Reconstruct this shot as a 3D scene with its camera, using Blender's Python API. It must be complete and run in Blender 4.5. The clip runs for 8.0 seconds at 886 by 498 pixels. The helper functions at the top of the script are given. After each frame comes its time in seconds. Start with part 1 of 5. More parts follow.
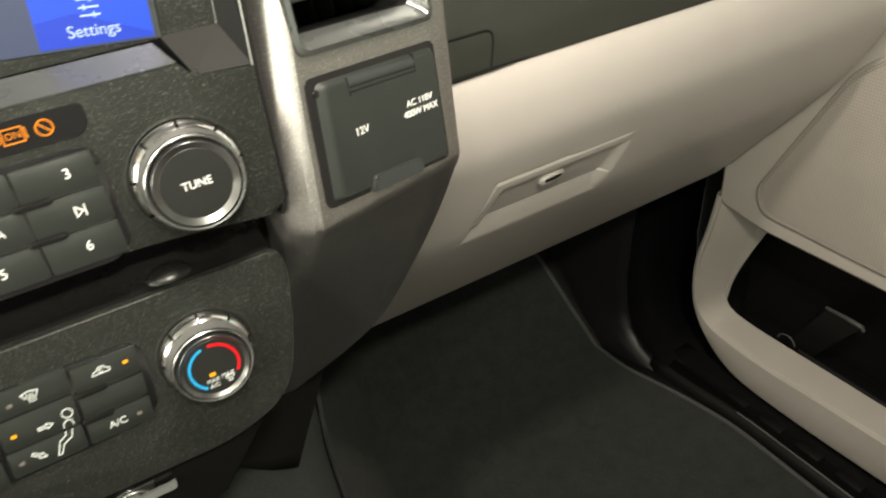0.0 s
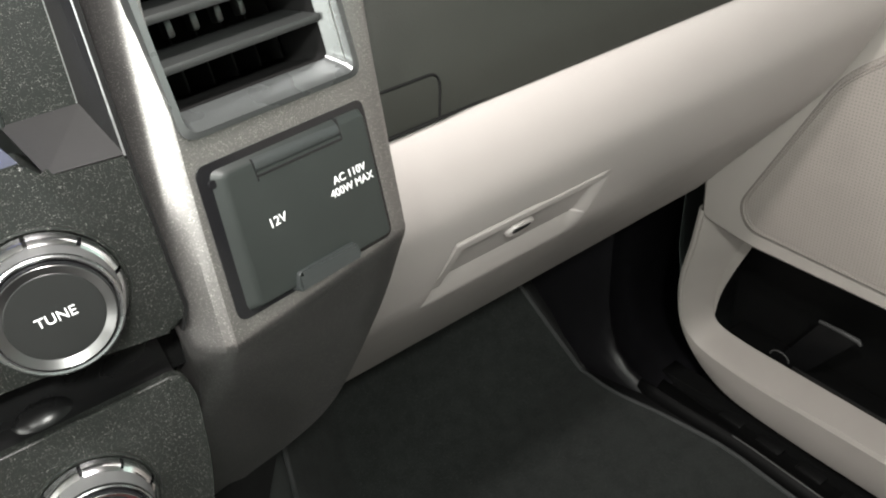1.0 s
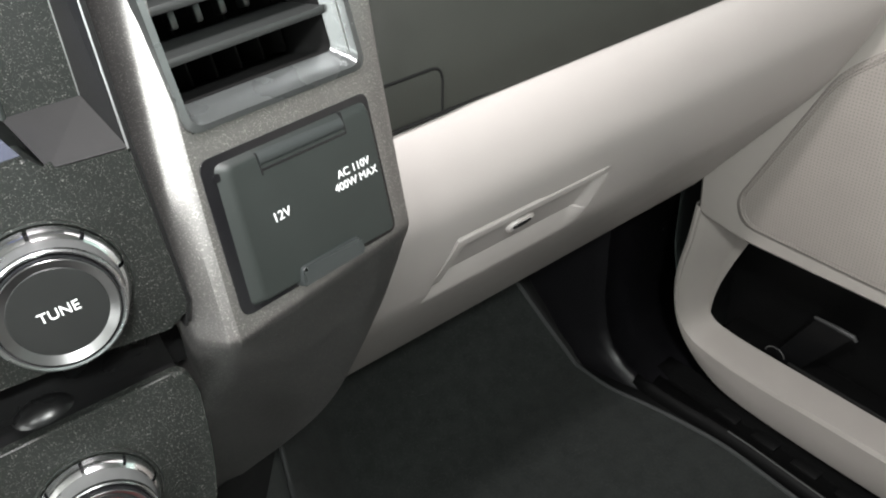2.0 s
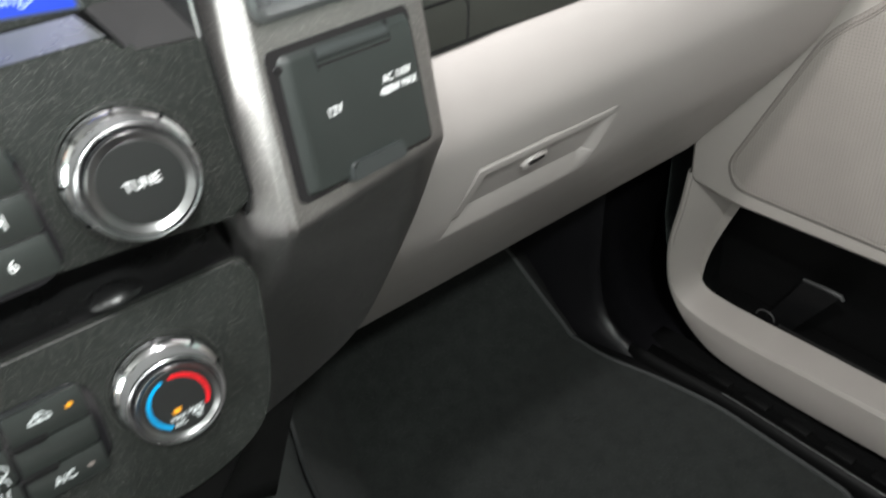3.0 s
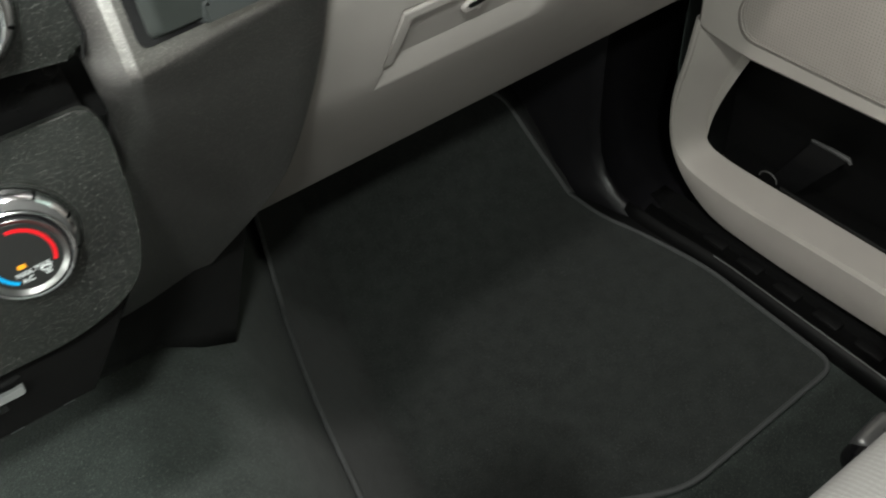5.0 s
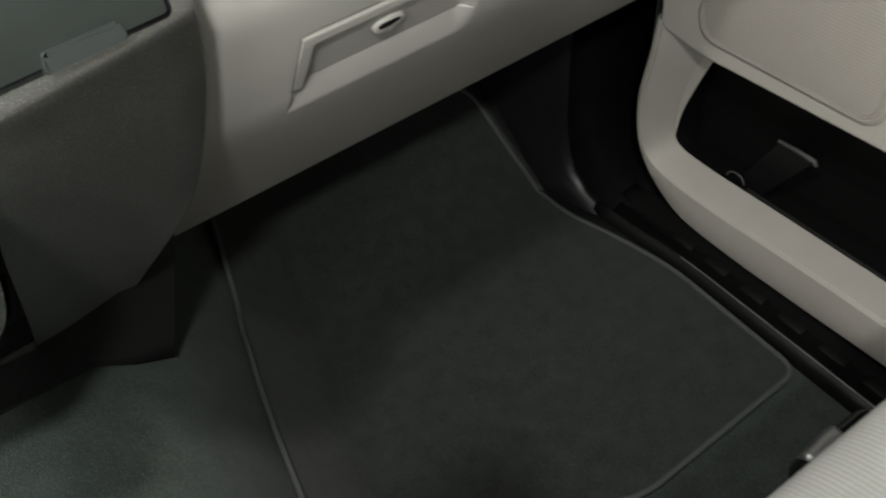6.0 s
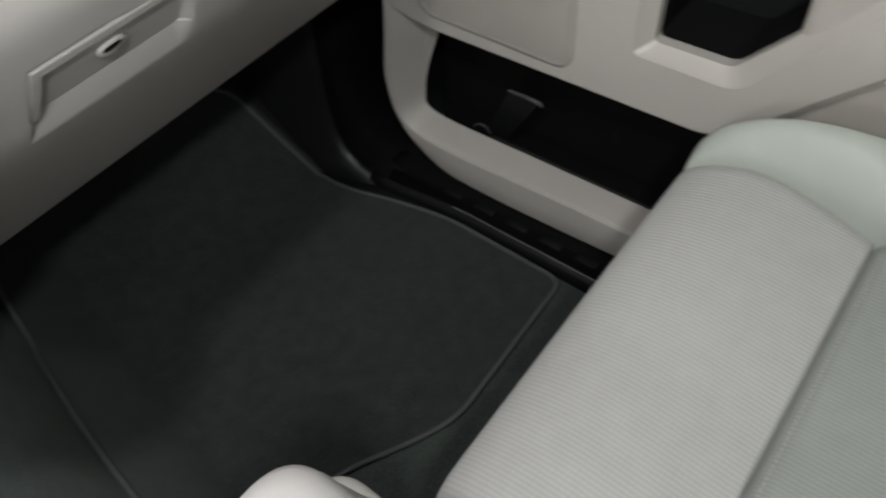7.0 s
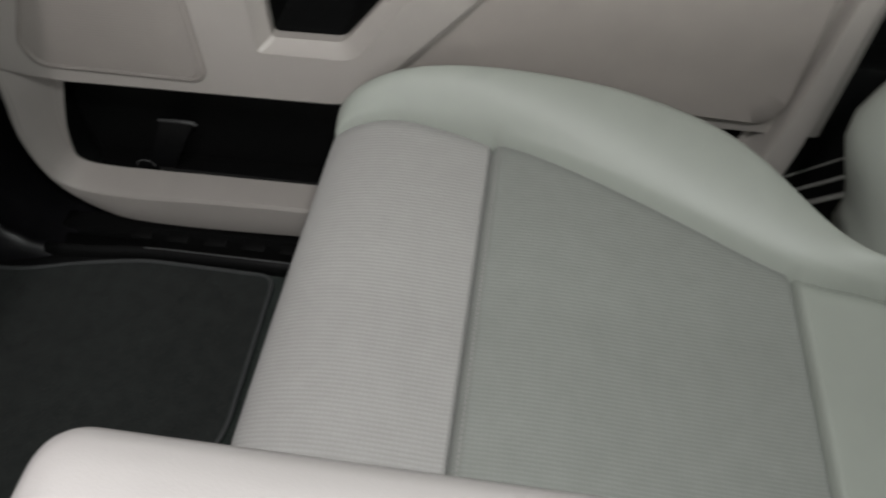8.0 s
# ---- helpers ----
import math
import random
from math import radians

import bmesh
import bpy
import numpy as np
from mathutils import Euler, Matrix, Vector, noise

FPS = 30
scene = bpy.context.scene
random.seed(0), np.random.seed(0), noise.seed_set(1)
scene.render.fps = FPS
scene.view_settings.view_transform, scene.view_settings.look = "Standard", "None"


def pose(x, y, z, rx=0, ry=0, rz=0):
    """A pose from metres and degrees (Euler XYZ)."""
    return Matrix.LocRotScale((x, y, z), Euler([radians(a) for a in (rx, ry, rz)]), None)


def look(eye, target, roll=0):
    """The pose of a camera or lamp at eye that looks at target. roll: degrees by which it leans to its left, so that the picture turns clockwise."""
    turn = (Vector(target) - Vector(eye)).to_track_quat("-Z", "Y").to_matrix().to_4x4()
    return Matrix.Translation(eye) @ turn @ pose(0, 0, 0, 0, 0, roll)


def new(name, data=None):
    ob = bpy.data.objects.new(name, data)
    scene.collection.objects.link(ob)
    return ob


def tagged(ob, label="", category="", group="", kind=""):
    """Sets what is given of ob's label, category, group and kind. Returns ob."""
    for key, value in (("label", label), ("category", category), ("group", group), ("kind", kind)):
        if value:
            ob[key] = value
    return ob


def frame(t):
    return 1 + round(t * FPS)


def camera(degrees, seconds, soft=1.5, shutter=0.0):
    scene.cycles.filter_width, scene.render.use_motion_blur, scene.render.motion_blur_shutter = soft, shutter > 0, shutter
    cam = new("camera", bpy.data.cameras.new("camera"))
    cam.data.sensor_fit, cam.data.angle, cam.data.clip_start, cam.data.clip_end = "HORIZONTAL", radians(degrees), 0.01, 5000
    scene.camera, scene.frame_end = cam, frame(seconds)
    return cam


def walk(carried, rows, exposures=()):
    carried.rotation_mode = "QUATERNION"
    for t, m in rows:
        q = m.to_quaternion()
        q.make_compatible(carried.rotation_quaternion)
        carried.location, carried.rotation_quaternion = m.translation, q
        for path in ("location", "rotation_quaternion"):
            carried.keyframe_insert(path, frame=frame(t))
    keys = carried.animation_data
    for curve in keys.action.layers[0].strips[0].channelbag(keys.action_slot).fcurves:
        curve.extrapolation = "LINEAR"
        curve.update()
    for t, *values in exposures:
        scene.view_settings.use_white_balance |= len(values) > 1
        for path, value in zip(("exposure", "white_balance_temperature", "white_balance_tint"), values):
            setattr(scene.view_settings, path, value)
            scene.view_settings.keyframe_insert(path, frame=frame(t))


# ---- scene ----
cam = camera(63.0, 8.0, soft=2.0, shutter=0.4)
PATH = [
    (0, (0.065, -0.389, 0.803), (0.841, 1.065, -0.331), -6.0),
    (0.3, (0.081, -0.378, 0.809), (0.887, 1.052, -0.333), -6.9),
    (0.5, (0.094, -0.367, 0.811), (0.908, 1.06, -0.33), -7.8),
    (1, (0.12, -0.331, 0.8), (0.939, 1.089, -0.344), -8.2),
    (1.2, (0.119, -0.327, 0.799), (0.931, 1.091, -0.354), -8.2),
    (2.3, (0.114, -0.327, 0.799), (0.965, 1.068, -0.354), -7.5),
    (2.5, (0.108, -0.326, 0.794), (0.977, 1.062, -0.355), -7.5),
    (2.7, (0.1, -0.332, 0.793), (0.971, 1.052, -0.36), -7.4),
    (3, (0.068, -0.346, 0.776), (0.949, 1.035, -0.372), -7.5),
    (3.2, (0.038, -0.349, 0.761), (0.91, 1.025, -0.401), -7.2),
    (3.5, (0.021, -0.362, 0.754), (0.858, 0.956, -0.496), -7.4),
    (3.9, (0.006, -0.37, 0.74), (0.765, 0.874, -0.629), -8.4),
    (4, (0.004, -0.368, 0.738), (0.752, 0.864, -0.649), -8.6),
    (4.2, (0.020, -0.369, 0.738), (0.741, 0.861, -0.664), -9.0),
    (4.4, (0.048, -0.372, 0.745), (0.747, 0.864, -0.665), -9.2),
    (4.5, (0.065, -0.367, 0.75), (0.748, 0.854, -0.678), -8.7),
    (4.7, (0.096, -0.37, 0.756), (0.748, 0.863, -0.678), -9.1),
    (5.8, (0.195, -0.36, 0.756), (0.746, 0.872, -0.72), -11.7),
    (6, (0.199, -0.375, 0.761), (0.766, 0.844, -0.719), -11.3),
    (6.5, (0.202, -0.406, 0.773), (0.908, 0.672, -0.757), -10.1),
    (6.8, (0.197, -0.436, 0.792), (1.008, 0.538, -0.755), -8.8),
    (7, (0.194, -0.446, 0.803), (1.096, 0.416, -0.761), -7.4),
    (7.2, (0.192, -0.45, 0.812), (1.178, 0.291, -0.762), -6.1),
    (7.5, (0.166, -0.456, 0.825), (1.278, 0.066, -0.754), -4.5),
    (7.8, (0.15, -0.479, 0.829), (1.344, -0.179, -0.748), -2.1),
    (8, (0.137, -0.49, 0.833), (1.364, -0.32, -0.738), 0.1),
]
LIGHTNESS = [(0, 0.20, 8000, 4), (0.5, 0.28, 7200, 7), (1.2, 0.40, 6750, 8), (2.3, 0.40, 6500, 8), (3.0, 0.26, 6500, 7), (3.5, 0.05, 6500, 4), (4.0, 0.10, 6600, 6), (4.7, 0.12, 6700, 4), (6.0, 0.14, 6750, 3), (6.5, 0.03, 6550, 4), (7.0, -0.10, 6450, 6), (7.5, -0.20, 6500, 7), (8.0, -0.38, 6500, 9)]
walk(cam, [(t, look(eye, target, roll)) for t, eye, target, roll in PATH], LIGHTNESS)

# ---- light of the cab ----
world = bpy.data.worlds.new("cab_ambient")
scene.world = world
world.use_nodes = True
world.node_tree.nodes["Background"].inputs[0].default_value = (0.84, 1.0, 0.95, 1)
world.node_tree.nodes["Background"].inputs[1].default_value = 0.92


def lamp(name, place, target, power, size, colour):
    data = bpy.data.lights.new(name, "AREA")
    data.shape, data.size, data.energy, data.color = "DISK", size, power, colour
    ob = new(name, data)
    ob.matrix_world = look(place, target)
    return ob


lamp("dome_light_source", (0.09, -0.60, 1.10), (0.15, -0.20, 0.3), 5.0, 0.06, (0.97, 1.0, 0.99))
lamp("dome_light_source", (-0.24, -0.58, 1.10), (0.05, -0.20, 0.3), 1.7, 0.10, (0.97, 1.0, 0.99))
lamp("map_light_source", (0.18, -0.236, 1.10), (0.24, -0.10, 0.4), 3.5, 0.05, (1.0, 0.95, 0.97))
side = lamp("driver_window_light", (-0.872, -0.42, 0.90), (0.2, -0.25, 0.60), 12.5, 0.30, (0.97, 0.975, 0.97))
side.data.shape, side.data.size, side.data.size_y = "RECTANGLE", 1.3, 0.30


# ---- materials ----
def material(name, colour, rough=0.5, metal=0.0, second=None, scale=60.0, mix=0.5, bump=0.0, bump_scale=900.0, speck=None,
             speck_scale=1400.0, speck_cut=0.74, rib=None, coat=0.0, rough_var=0.08, sheen=0.0, spec=0.5, deep=0.00013, dots=0.0):
    m = bpy.data.materials.new(name)
    m.use_nodes = True
    n, l = m.node_tree.nodes, m.node_tree.links
    b = n["Principled BSDF"]
    b.inputs["Metallic"].default_value = metal
    b.inputs["Coat Weight"].default_value = coat
    b.inputs["Sheen Weight"].default_value = sheen
    b.inputs["Specular IOR Level"].default_value = spec
    co = n.new("ShaderNodeTexCoord")
    n1 = n.new("ShaderNodeTexNoise")
    n1.inputs["Scale"].default_value, n1.inputs["Detail"].default_value = scale, 6
    l.new(co.outputs["Object"], n1.inputs["Vector"])
    n0 = n.new("ShaderNodeTexNoise")
    n0.inputs["Scale"].default_value, n0.inputs["Detail"].default_value = scale / 9, 3
    l.new(co.outputs["Object"], n0.inputs["Vector"])
    add = n.new("ShaderNodeMath")
    add.operation = "MULTIPLY_ADD"
    l.new(n1.outputs["Fac"], add.inputs[0])
    add.inputs[1].default_value = 0.5
    half = n.new("ShaderNodeMath")
    half.operation = "MULTIPLY"
    l.new(n0.outputs["Fac"], half.inputs[0])
    half.inputs[1].default_value = 0.5
    l.new(half.outputs[0], add.inputs[2])
    ramp = n.new("ShaderNodeMapRange")
    ramp.inputs["From Min"].default_value, ramp.inputs["From Max"].default_value = 0.32, 0.68
    l.new(add.outputs[0], ramp.inputs["Value"])
    two = n.new("ShaderNodeMix")
    two.data_type = "RGBA"
    second = second or tuple(c * 0.86 for c in colour)
    two.inputs["A"].default_value = (*colour, 1)
    two.inputs["B"].default_value = (*[a + (s - a) * mix * 2 for a, s in zip(colour, second)], 1)
    l.new(ramp.outputs[0], two.inputs["Factor"])
    last = two.outputs["Result"]
    if speck:
        ns = n.new("ShaderNodeTexNoise")
        ns.inputs["Scale"].default_value, ns.inputs["Detail"].default_value = speck_scale, 1
        l.new(co.outputs["Object"], ns.inputs["Vector"])
        cut = n.new("ShaderNodeMapRange")
        cut.inputs["From Min"].default_value, cut.inputs["From Max"].default_value = speck_cut, speck_cut + 0.05
        l.new(ns.outputs["Fac"], cut.inputs["Value"])
        mx = n.new("ShaderNodeMix")
        mx.data_type = "RGBA"
        l.new(cut.outputs[0], mx.inputs["Factor"])
        l.new(last, mx.inputs["A"])
        mx.inputs["B"].default_value = (*speck, 1)
        last = mx.outputs["Result"]
    l.new(last, b.inputs["Base Color"])
    rr = n.new("ShaderNodeMapRange")
    rr.inputs["To Min"].default_value, rr.inputs["To Max"].default_value = rough - rough_var, rough + rough_var
    l.new(n1.outputs["Fac"], rr.inputs["Value"])
    l.new(rr.outputs[0], b.inputs["Roughness"])
    height = None
    if bump:
        nb = n.new("ShaderNodeTexNoise")
        nb.inputs["Scale"].default_value, nb.inputs["Detail"].default_value = bump_scale, 2
        l.new(co.outputs["Object"], nb.inputs["Vector"])
        bp = n.new("ShaderNodeBump")
        bp.inputs["Strength"].default_value, bp.inputs["Distance"].default_value = bump, deep
        l.new(nb.outputs["Fac"], bp.inputs["Height"])
        height = bp
    if rib:
        axis, pitch, depth = rib
        w = n.new("ShaderNodeTexWave")
        w.wave_type, w.bands_direction, w.wave_profile = "BANDS", axis, "SIN"
        w.inputs["Scale"].default_value = 2 * math.pi / (20 * pitch)
        w.inputs["Distortion"].default_value, w.inputs["Detail"].default_value = 0.25, 1
        w.inputs["Detail Scale"].default_value = 2.0
        l.new(co.outputs["Object"], w.inputs["Vector"])
        bead = n.new("ShaderNodeTexWave")
        bead.wave_type, bead.bands_direction, bead.wave_profile = "BANDS", "Y", "SIN"
        bead.inputs["Scale"].default_value = 2 * math.pi / (20 * pitch * 1.1)
        bead.inputs["Distortion"].default_value = 0.3
        l.new(co.outputs["Object"], bead.inputs["Vector"])
        low_ = n.new("ShaderNodeMapRange")
        low_.inputs["To Min"].default_value, low_.inputs["To Max"].default_value = 0.55, 1.0
        l.new(bead.outputs["Fac"], low_.inputs["Value"])
        knot = n.new("ShaderNodeMath")
        knot.operation = "MULTIPLY"
        l.new(w.outputs["Fac"], knot.inputs[0])
        l.new(low_.outputs[0], knot.inputs[1])
        b2 = n.new("ShaderNodeBump")
        b2.inputs["Strength"].default_value, b2.inputs["Distance"].default_value = depth, 0.0012
        l.new(knot.outputs[0], b2.inputs["Height"])
        if height:
            l.new(height.outputs[0], b2.inputs["Normal"])
        height = b2
        # shade of the grooves between ribs is multiplied into the base colour
        shade = n.new("ShaderNodeMix")
        shade.data_type, shade.blend_type = "RGBA", "MULTIPLY"
        fr = n.new("ShaderNodeMapRange")
        fr.inputs["To Min"].default_value, fr.inputs["To Max"].default_value = 0.86, 1.0
        l.new(knot.outputs[0], fr.inputs["Value"])
        shade.inputs["Factor"].default_value = 1.0
        l.new(last, shade.inputs["A"])
        l.new(fr.outputs[0], shade.inputs["B"])
        l.new(shade.outputs["Result"], b.inputs["Base Color"])
    if dots:
        # fine perforation: a regular grid of small pits over the y-z plane
        waves = []
        for axis in "YZ":
            w = n.new("ShaderNodeTexWave")
            w.wave_type, w.bands_direction, w.wave_profile = "BANDS", axis, "SIN"
            w.inputs["Scale"].default_value = 2 * math.pi / (20 * dots)
            l.new(co.outputs["Object"], w.inputs["Vector"])
            waves.append(w)
        both = n.new("ShaderNodeMath")
        both.operation = "MULTIPLY"
        l.new(waves[0].outputs["Fac"], both.inputs[0])
        l.new(waves[1].outputs["Fac"], both.inputs[1])
        pit = n.new("ShaderNodeMapRange")
        pit.inputs["From Min"].default_value, pit.inputs["From Max"].default_value = 0.45, 0.8
        l.new(both.outputs[0], pit.inputs["Value"])
        dark = n.new("ShaderNodeMix")
        dark.data_type = "RGBA"
        l.new(pit.outputs[0], dark.inputs["Factor"])
        l.new(last, dark.inputs["A"])
        dark.inputs["B"].default_value = (*[c * 0.76 for c in colour], 1)
        l.new(dark.outputs["Result"], b.inputs["Base Color"])
        b3 = n.new("ShaderNodeBump")
        b3.invert = True
        b3.inputs["Strength"].default_value, b3.inputs["Distance"].default_value = 0.5, 0.0005
        l.new(pit.outputs[0], b3.inputs["Height"])
        if height:
            l.new(height.outputs[0], b3.inputs["Normal"])
        height = b3
    if height:
        l.new(height.outputs[0], b.inputs["Normal"])
    return m


def glow(name, colour, strength):
    m = bpy.data.materials.new(name)
    m.use_nodes = True
    b = m.node_tree.nodes["Principled BSDF"]
    b.inputs["Base Color"].default_value = (*[c * 0.15 for c in colour], 1)
    b.inputs["Emission Color"].default_value = (*colour, 1)
    b.inputs["Emission Strength"].default_value = strength
    b.inputs["Roughness"].default_value = 0.4
    return m


FASCIA = material("black_speckled_plastic", (0.0074, 0.0087, 0.0077), 0.38, second=(0.0100, 0.0116, 0.0104), bump=0.05, bump_scale=2600, speck=(0.19, 0.19, 0.178), speck_scale=2700, speck_cut=0.658, spec=0.32)
PILLAR = material("grey_metallic_plastic", (0.262, 0.253, 0.249), 0.36, 0.90, second=(0.30, 0.290, 0.285), bump=0.35, bump_scale=1700, speck=(0.75, 0.72, 0.68), speck_scale=2400, speck_cut=0.632)
COVER = material("slate_satin_plastic", (0.0150, 0.0182, 0.0170), 0.40, second=(0.0178, 0.0212, 0.0200), bump=0.5, bump_scale=2600, spec=0.5)
BUTTON = material("charcoal_button_plastic", (0.0145, 0.0175, 0.0160), 0.37, bump=0.3, bump_scale=2600)
SOFT_GLOSS = material("dark_satin_plastic", (0.050, 0.050, 0.050), 0.55)
CAP = material("dark_slate_cap", (0.0085, 0.0095, 0.0092), 0.42, bump=0.4, bump_scale=2600)
RIB = material("dull_black_rib", (0.0055, 0.0055, 0.0056), 0.5, spec=0.22)
TAB_DARK = material("slate_tab_plastic", (0.028, 0.032, 0.032), 0.36, bump=0.4, bump_scale=2600)
STITCH = material("pale_thread", (0.40, 0.385, 0.37), 0.8)
GLOSS = material("gloss_black_plastic", (0.008, 0.008, 0.009), 0.12, second=(0.010, 0.010, 0.011), rough_var=0.04)
COVE = material("gloss_black_cove", (0.006, 0.006, 0.0062), 0.28, rough_var=0.05, spec=0.30)
PLATE = material("black_port_plastic", (0.006, 0.006, 0.006), 0.22, spec=0.28)
MATT = material("matt_black_plastic", (0.0115, 0.0115, 0.0115), 0.55, bump=0.3, spec=0.25)
CHROME = material("chrome", (0.80, 0.80, 0.81), 0.16, 1.0, second=(0.72, 0.72, 0.74), rough_var=0.04)
SATIN = material("satin_metal", (0.42, 0.42, 0.43), 0.26, 1.0, second=(0.38, 0.38, 0.39))
DARK_METAL = material("dark_satin_metal", (0.16, 0.16, 0.16), 0.30, 0.9)
SKIRT = material("satin_grey_skirt", (0.27, 0.275, 0.275), 0.30, 0.7, second=(0.31, 0.315, 0.315))
VENT_TRIM = material("satin_grey_trim", (0.098, 0.105, 0.105), 0.28, 0.60, second=(0.115, 0.122, 0.122))
VINYL = material("taupe_dash_plastic", (0.350, 0.323, 0.312), 0.34, second=(0.375, 0.346, 0.334), scale=25, bump=0.8, bump_scale=1300)
DOOR_VINYL = material("taupe_door_plastic", (0.375, 0.346, 0.322), 0.44, second=(0.402, 0.371, 0.345), scale=25, bump=0.8, bump_scale=1300)
SPEAKER = material("taupe_speaker_cloth", (0.308, 0.279, 0.258), 0.6, second=(0.344, 0.310, 0.285), scale=30, bump=0.9, bump_scale=900, deep=0.0003, dots=0.0034)
PANEL = material("taupe_padded_panel", (0.325, 0.293, 0.271), 0.6, second=(0.362, 0.326, 0.299), scale=30, bump=0.9, bump_scale=900, deep=0.0003)
DIVIDER = material("black_divider_plastic", (0.007, 0.007, 0.0075), 0.45, spec=0.3)
UPPER = material("dark_dash_skin", (0.0165, 0.0175, 0.0148), 0.46, second=(0.0205, 0.0215, 0.018), bump=0.9, bump_scale=1000)
CARPET = material("dark_carpet", (0.0165, 0.0225, 0.0197), 0.95, second=(0.037, 0.047, 0.0422), scale=300, mix=0.6, bump=1.0, bump_scale=800, speck=(0.085, 0.096, 0.088), speck_scale=900, speck_cut=0.625, sheen=0.08, deep=0.0008)
MAT = material("charcoal_mat_carpet", (0.0084, 0.0098, 0.0090), 0.95, second=(0.0196, 0.0230, 0.0213), scale=420, mix=0.6, bump=1.0, bump_scale=750, speck=(0.045, 0.050, 0.047), speck_scale=800, speck_cut=0.64, sheen=0.10, deep=0.0007)
PIPING = material("grey_mat_binding", (0.058, 0.061, 0.061), 0.75, bump=0.8, bump_scale=1200, deep=0.0003)
TRIM = material("black_sill_plastic", (0.0060, 0.0056, 0.0068), 0.40, second=(0.0078, 0.0073, 0.0088), bump=0.4, bump_scale=1300, spec=0.45)
KNIT = material("grey_ribbed_seat_cloth", (0.362, 0.352, 0.340), 0.85, second=(0.398, 0.388, 0.376), scale=500, mix=0.5, bump=0.8, bump_scale=1100, deep=0.0005, rib=("X", 0.0037, 0.24), sheen=0.1)
KNIT_FINE = material("grey_fine_ribbed_cloth", (0.242, 0.252, 0.233), 0.85, second=(0.272, 0.282, 0.262), scale=500, mix=0.5, bump=0.8, bump_scale=1100, deep=0.0005, rib=("X", 0.0034, 0.20), sheen=0.1)
LEATHER = material("light_grey_seat_vinyl", (0.318, 0.336, 0.303), 0.46, second=(0.344, 0.362, 0.327), scale=30, bump=0.8, bump_scale=1200)
PALE = material("pale_armrest_vinyl", (0.285, 0.267, 0.260), 0.50, second=(0.307, 0.288, 0.281), scale=30, bump=0.8, bump_scale=1300)
CREAM = material("cream_armrest_edge", (0.315, 0.305, 0.285), 0.5, second=(0.338, 0.328, 0.306), bump=0.8, bump_scale=1300)
HEADLINER = material("grey_headliner_cloth", (0.45, 0.45, 0.43), 0.9, bump=0.6, bump_scale=500)


def clear_glass(name):
    m = bpy.data.materials.new(name)
    m.use_nodes = True
    b = m.node_tree.nodes["Principled BSDF"]
    b.inputs["Base Color"].default_value = (0.92, 0.97, 0.94, 1)
    b.inputs["Roughness"].default_value = 0.0
    b.inputs["Transmission Weight"].default_value = 1.0
    b.inputs["IOR"].default_value = 1.45
    return m


GLASS = clear_glass("window_glass")
PRINT = material("white_print", (0.82, 0.84, 0.84), 0.5)
ICON = glow("lit_white_print", (0.75, 0.80, 0.80), 0.95)
ORANGE = glow("amber_lit_mark", (1.0, 0.30, 0.015), 0.9)
AMBER = glow("amber_led", (1.0, 0.42, 0.02), 1.1)
LED_DIM = material("unlit_led", (0.15, 0.13, 0.12), 0.4)
BLUE = glow("blue_lit_arc", (0.0, 0.42, 0.85), 0.9)
RED = glow("red_lit_arc", (0.90, 0.01, 0.02), 0.9)
SCREEN_BLUE = glow("blue_display", (0.001, 0.070, 0.80), 1.0)
SCREEN_DIM = glow("dim_grey_display", (0.055, 0.075, 0.17), 0.8)
SCREEN_DEEP = glow("deep_blue_display", (0.001, 0.045, 0.60), 1.0)
SCREEN_WHITE = glow("white_display_mark", (0.55, 0.75, 0.95), 0.9)
DOME = glow("lit_dome_lens", (1.0, 0.95, 0.88), 1.5)


# ---- building ----
def finish(name, me, mat, parent=None, label="", smooth=0.6):
    me.materials.append(mat)
    ob = new(name, me)
    if smooth:
        for p in me.polygons:
            p.use_smooth = True
        me.set_sharp_from_angle(angle=smooth)
    if parent is not None:
        ob.parent = parent
    if label:
        ob["label"] = label
    return ob


def part(name, bm, mat, parent=None, label="", smooth=0.6):
    me = bpy.data.meshes.new(name)
    bmesh.ops.recalc_face_normals(bm, faces=bm.faces)
    bm.to_mesh(me)
    bm.free()
    return finish(name, me, mat, parent, label, smooth)


def thing(name, label, category, place=(0, 0, 0), kind="", group=""):
    ob = new(name)
    ob.location = place
    ob.empty_display_size = 0.02
    return tagged(ob, label, category, group, kind)


def inside(ob, parent):
    """Parent ob, keeping its place in the world, under an unturned thing."""
    ob.parent = parent
    ob.matrix_parent_inverse = parent.matrix_basis.inverted()
    return ob


def box(bm, m, sx, sy, sz, bevel=0.0, seg=2):
    made = bmesh.ops.create_cube(bm, size=1.0, matrix=m @ Matrix.Diagonal((sx, sy, sz, 1)))
    if bevel:
        edges = list({e for v in made["verts"] for e in v.link_edges})
        bmesh.ops.bevel(bm, geom=edges, offset=bevel, segments=seg, affect="EDGES", profile=0.5)
    return bm


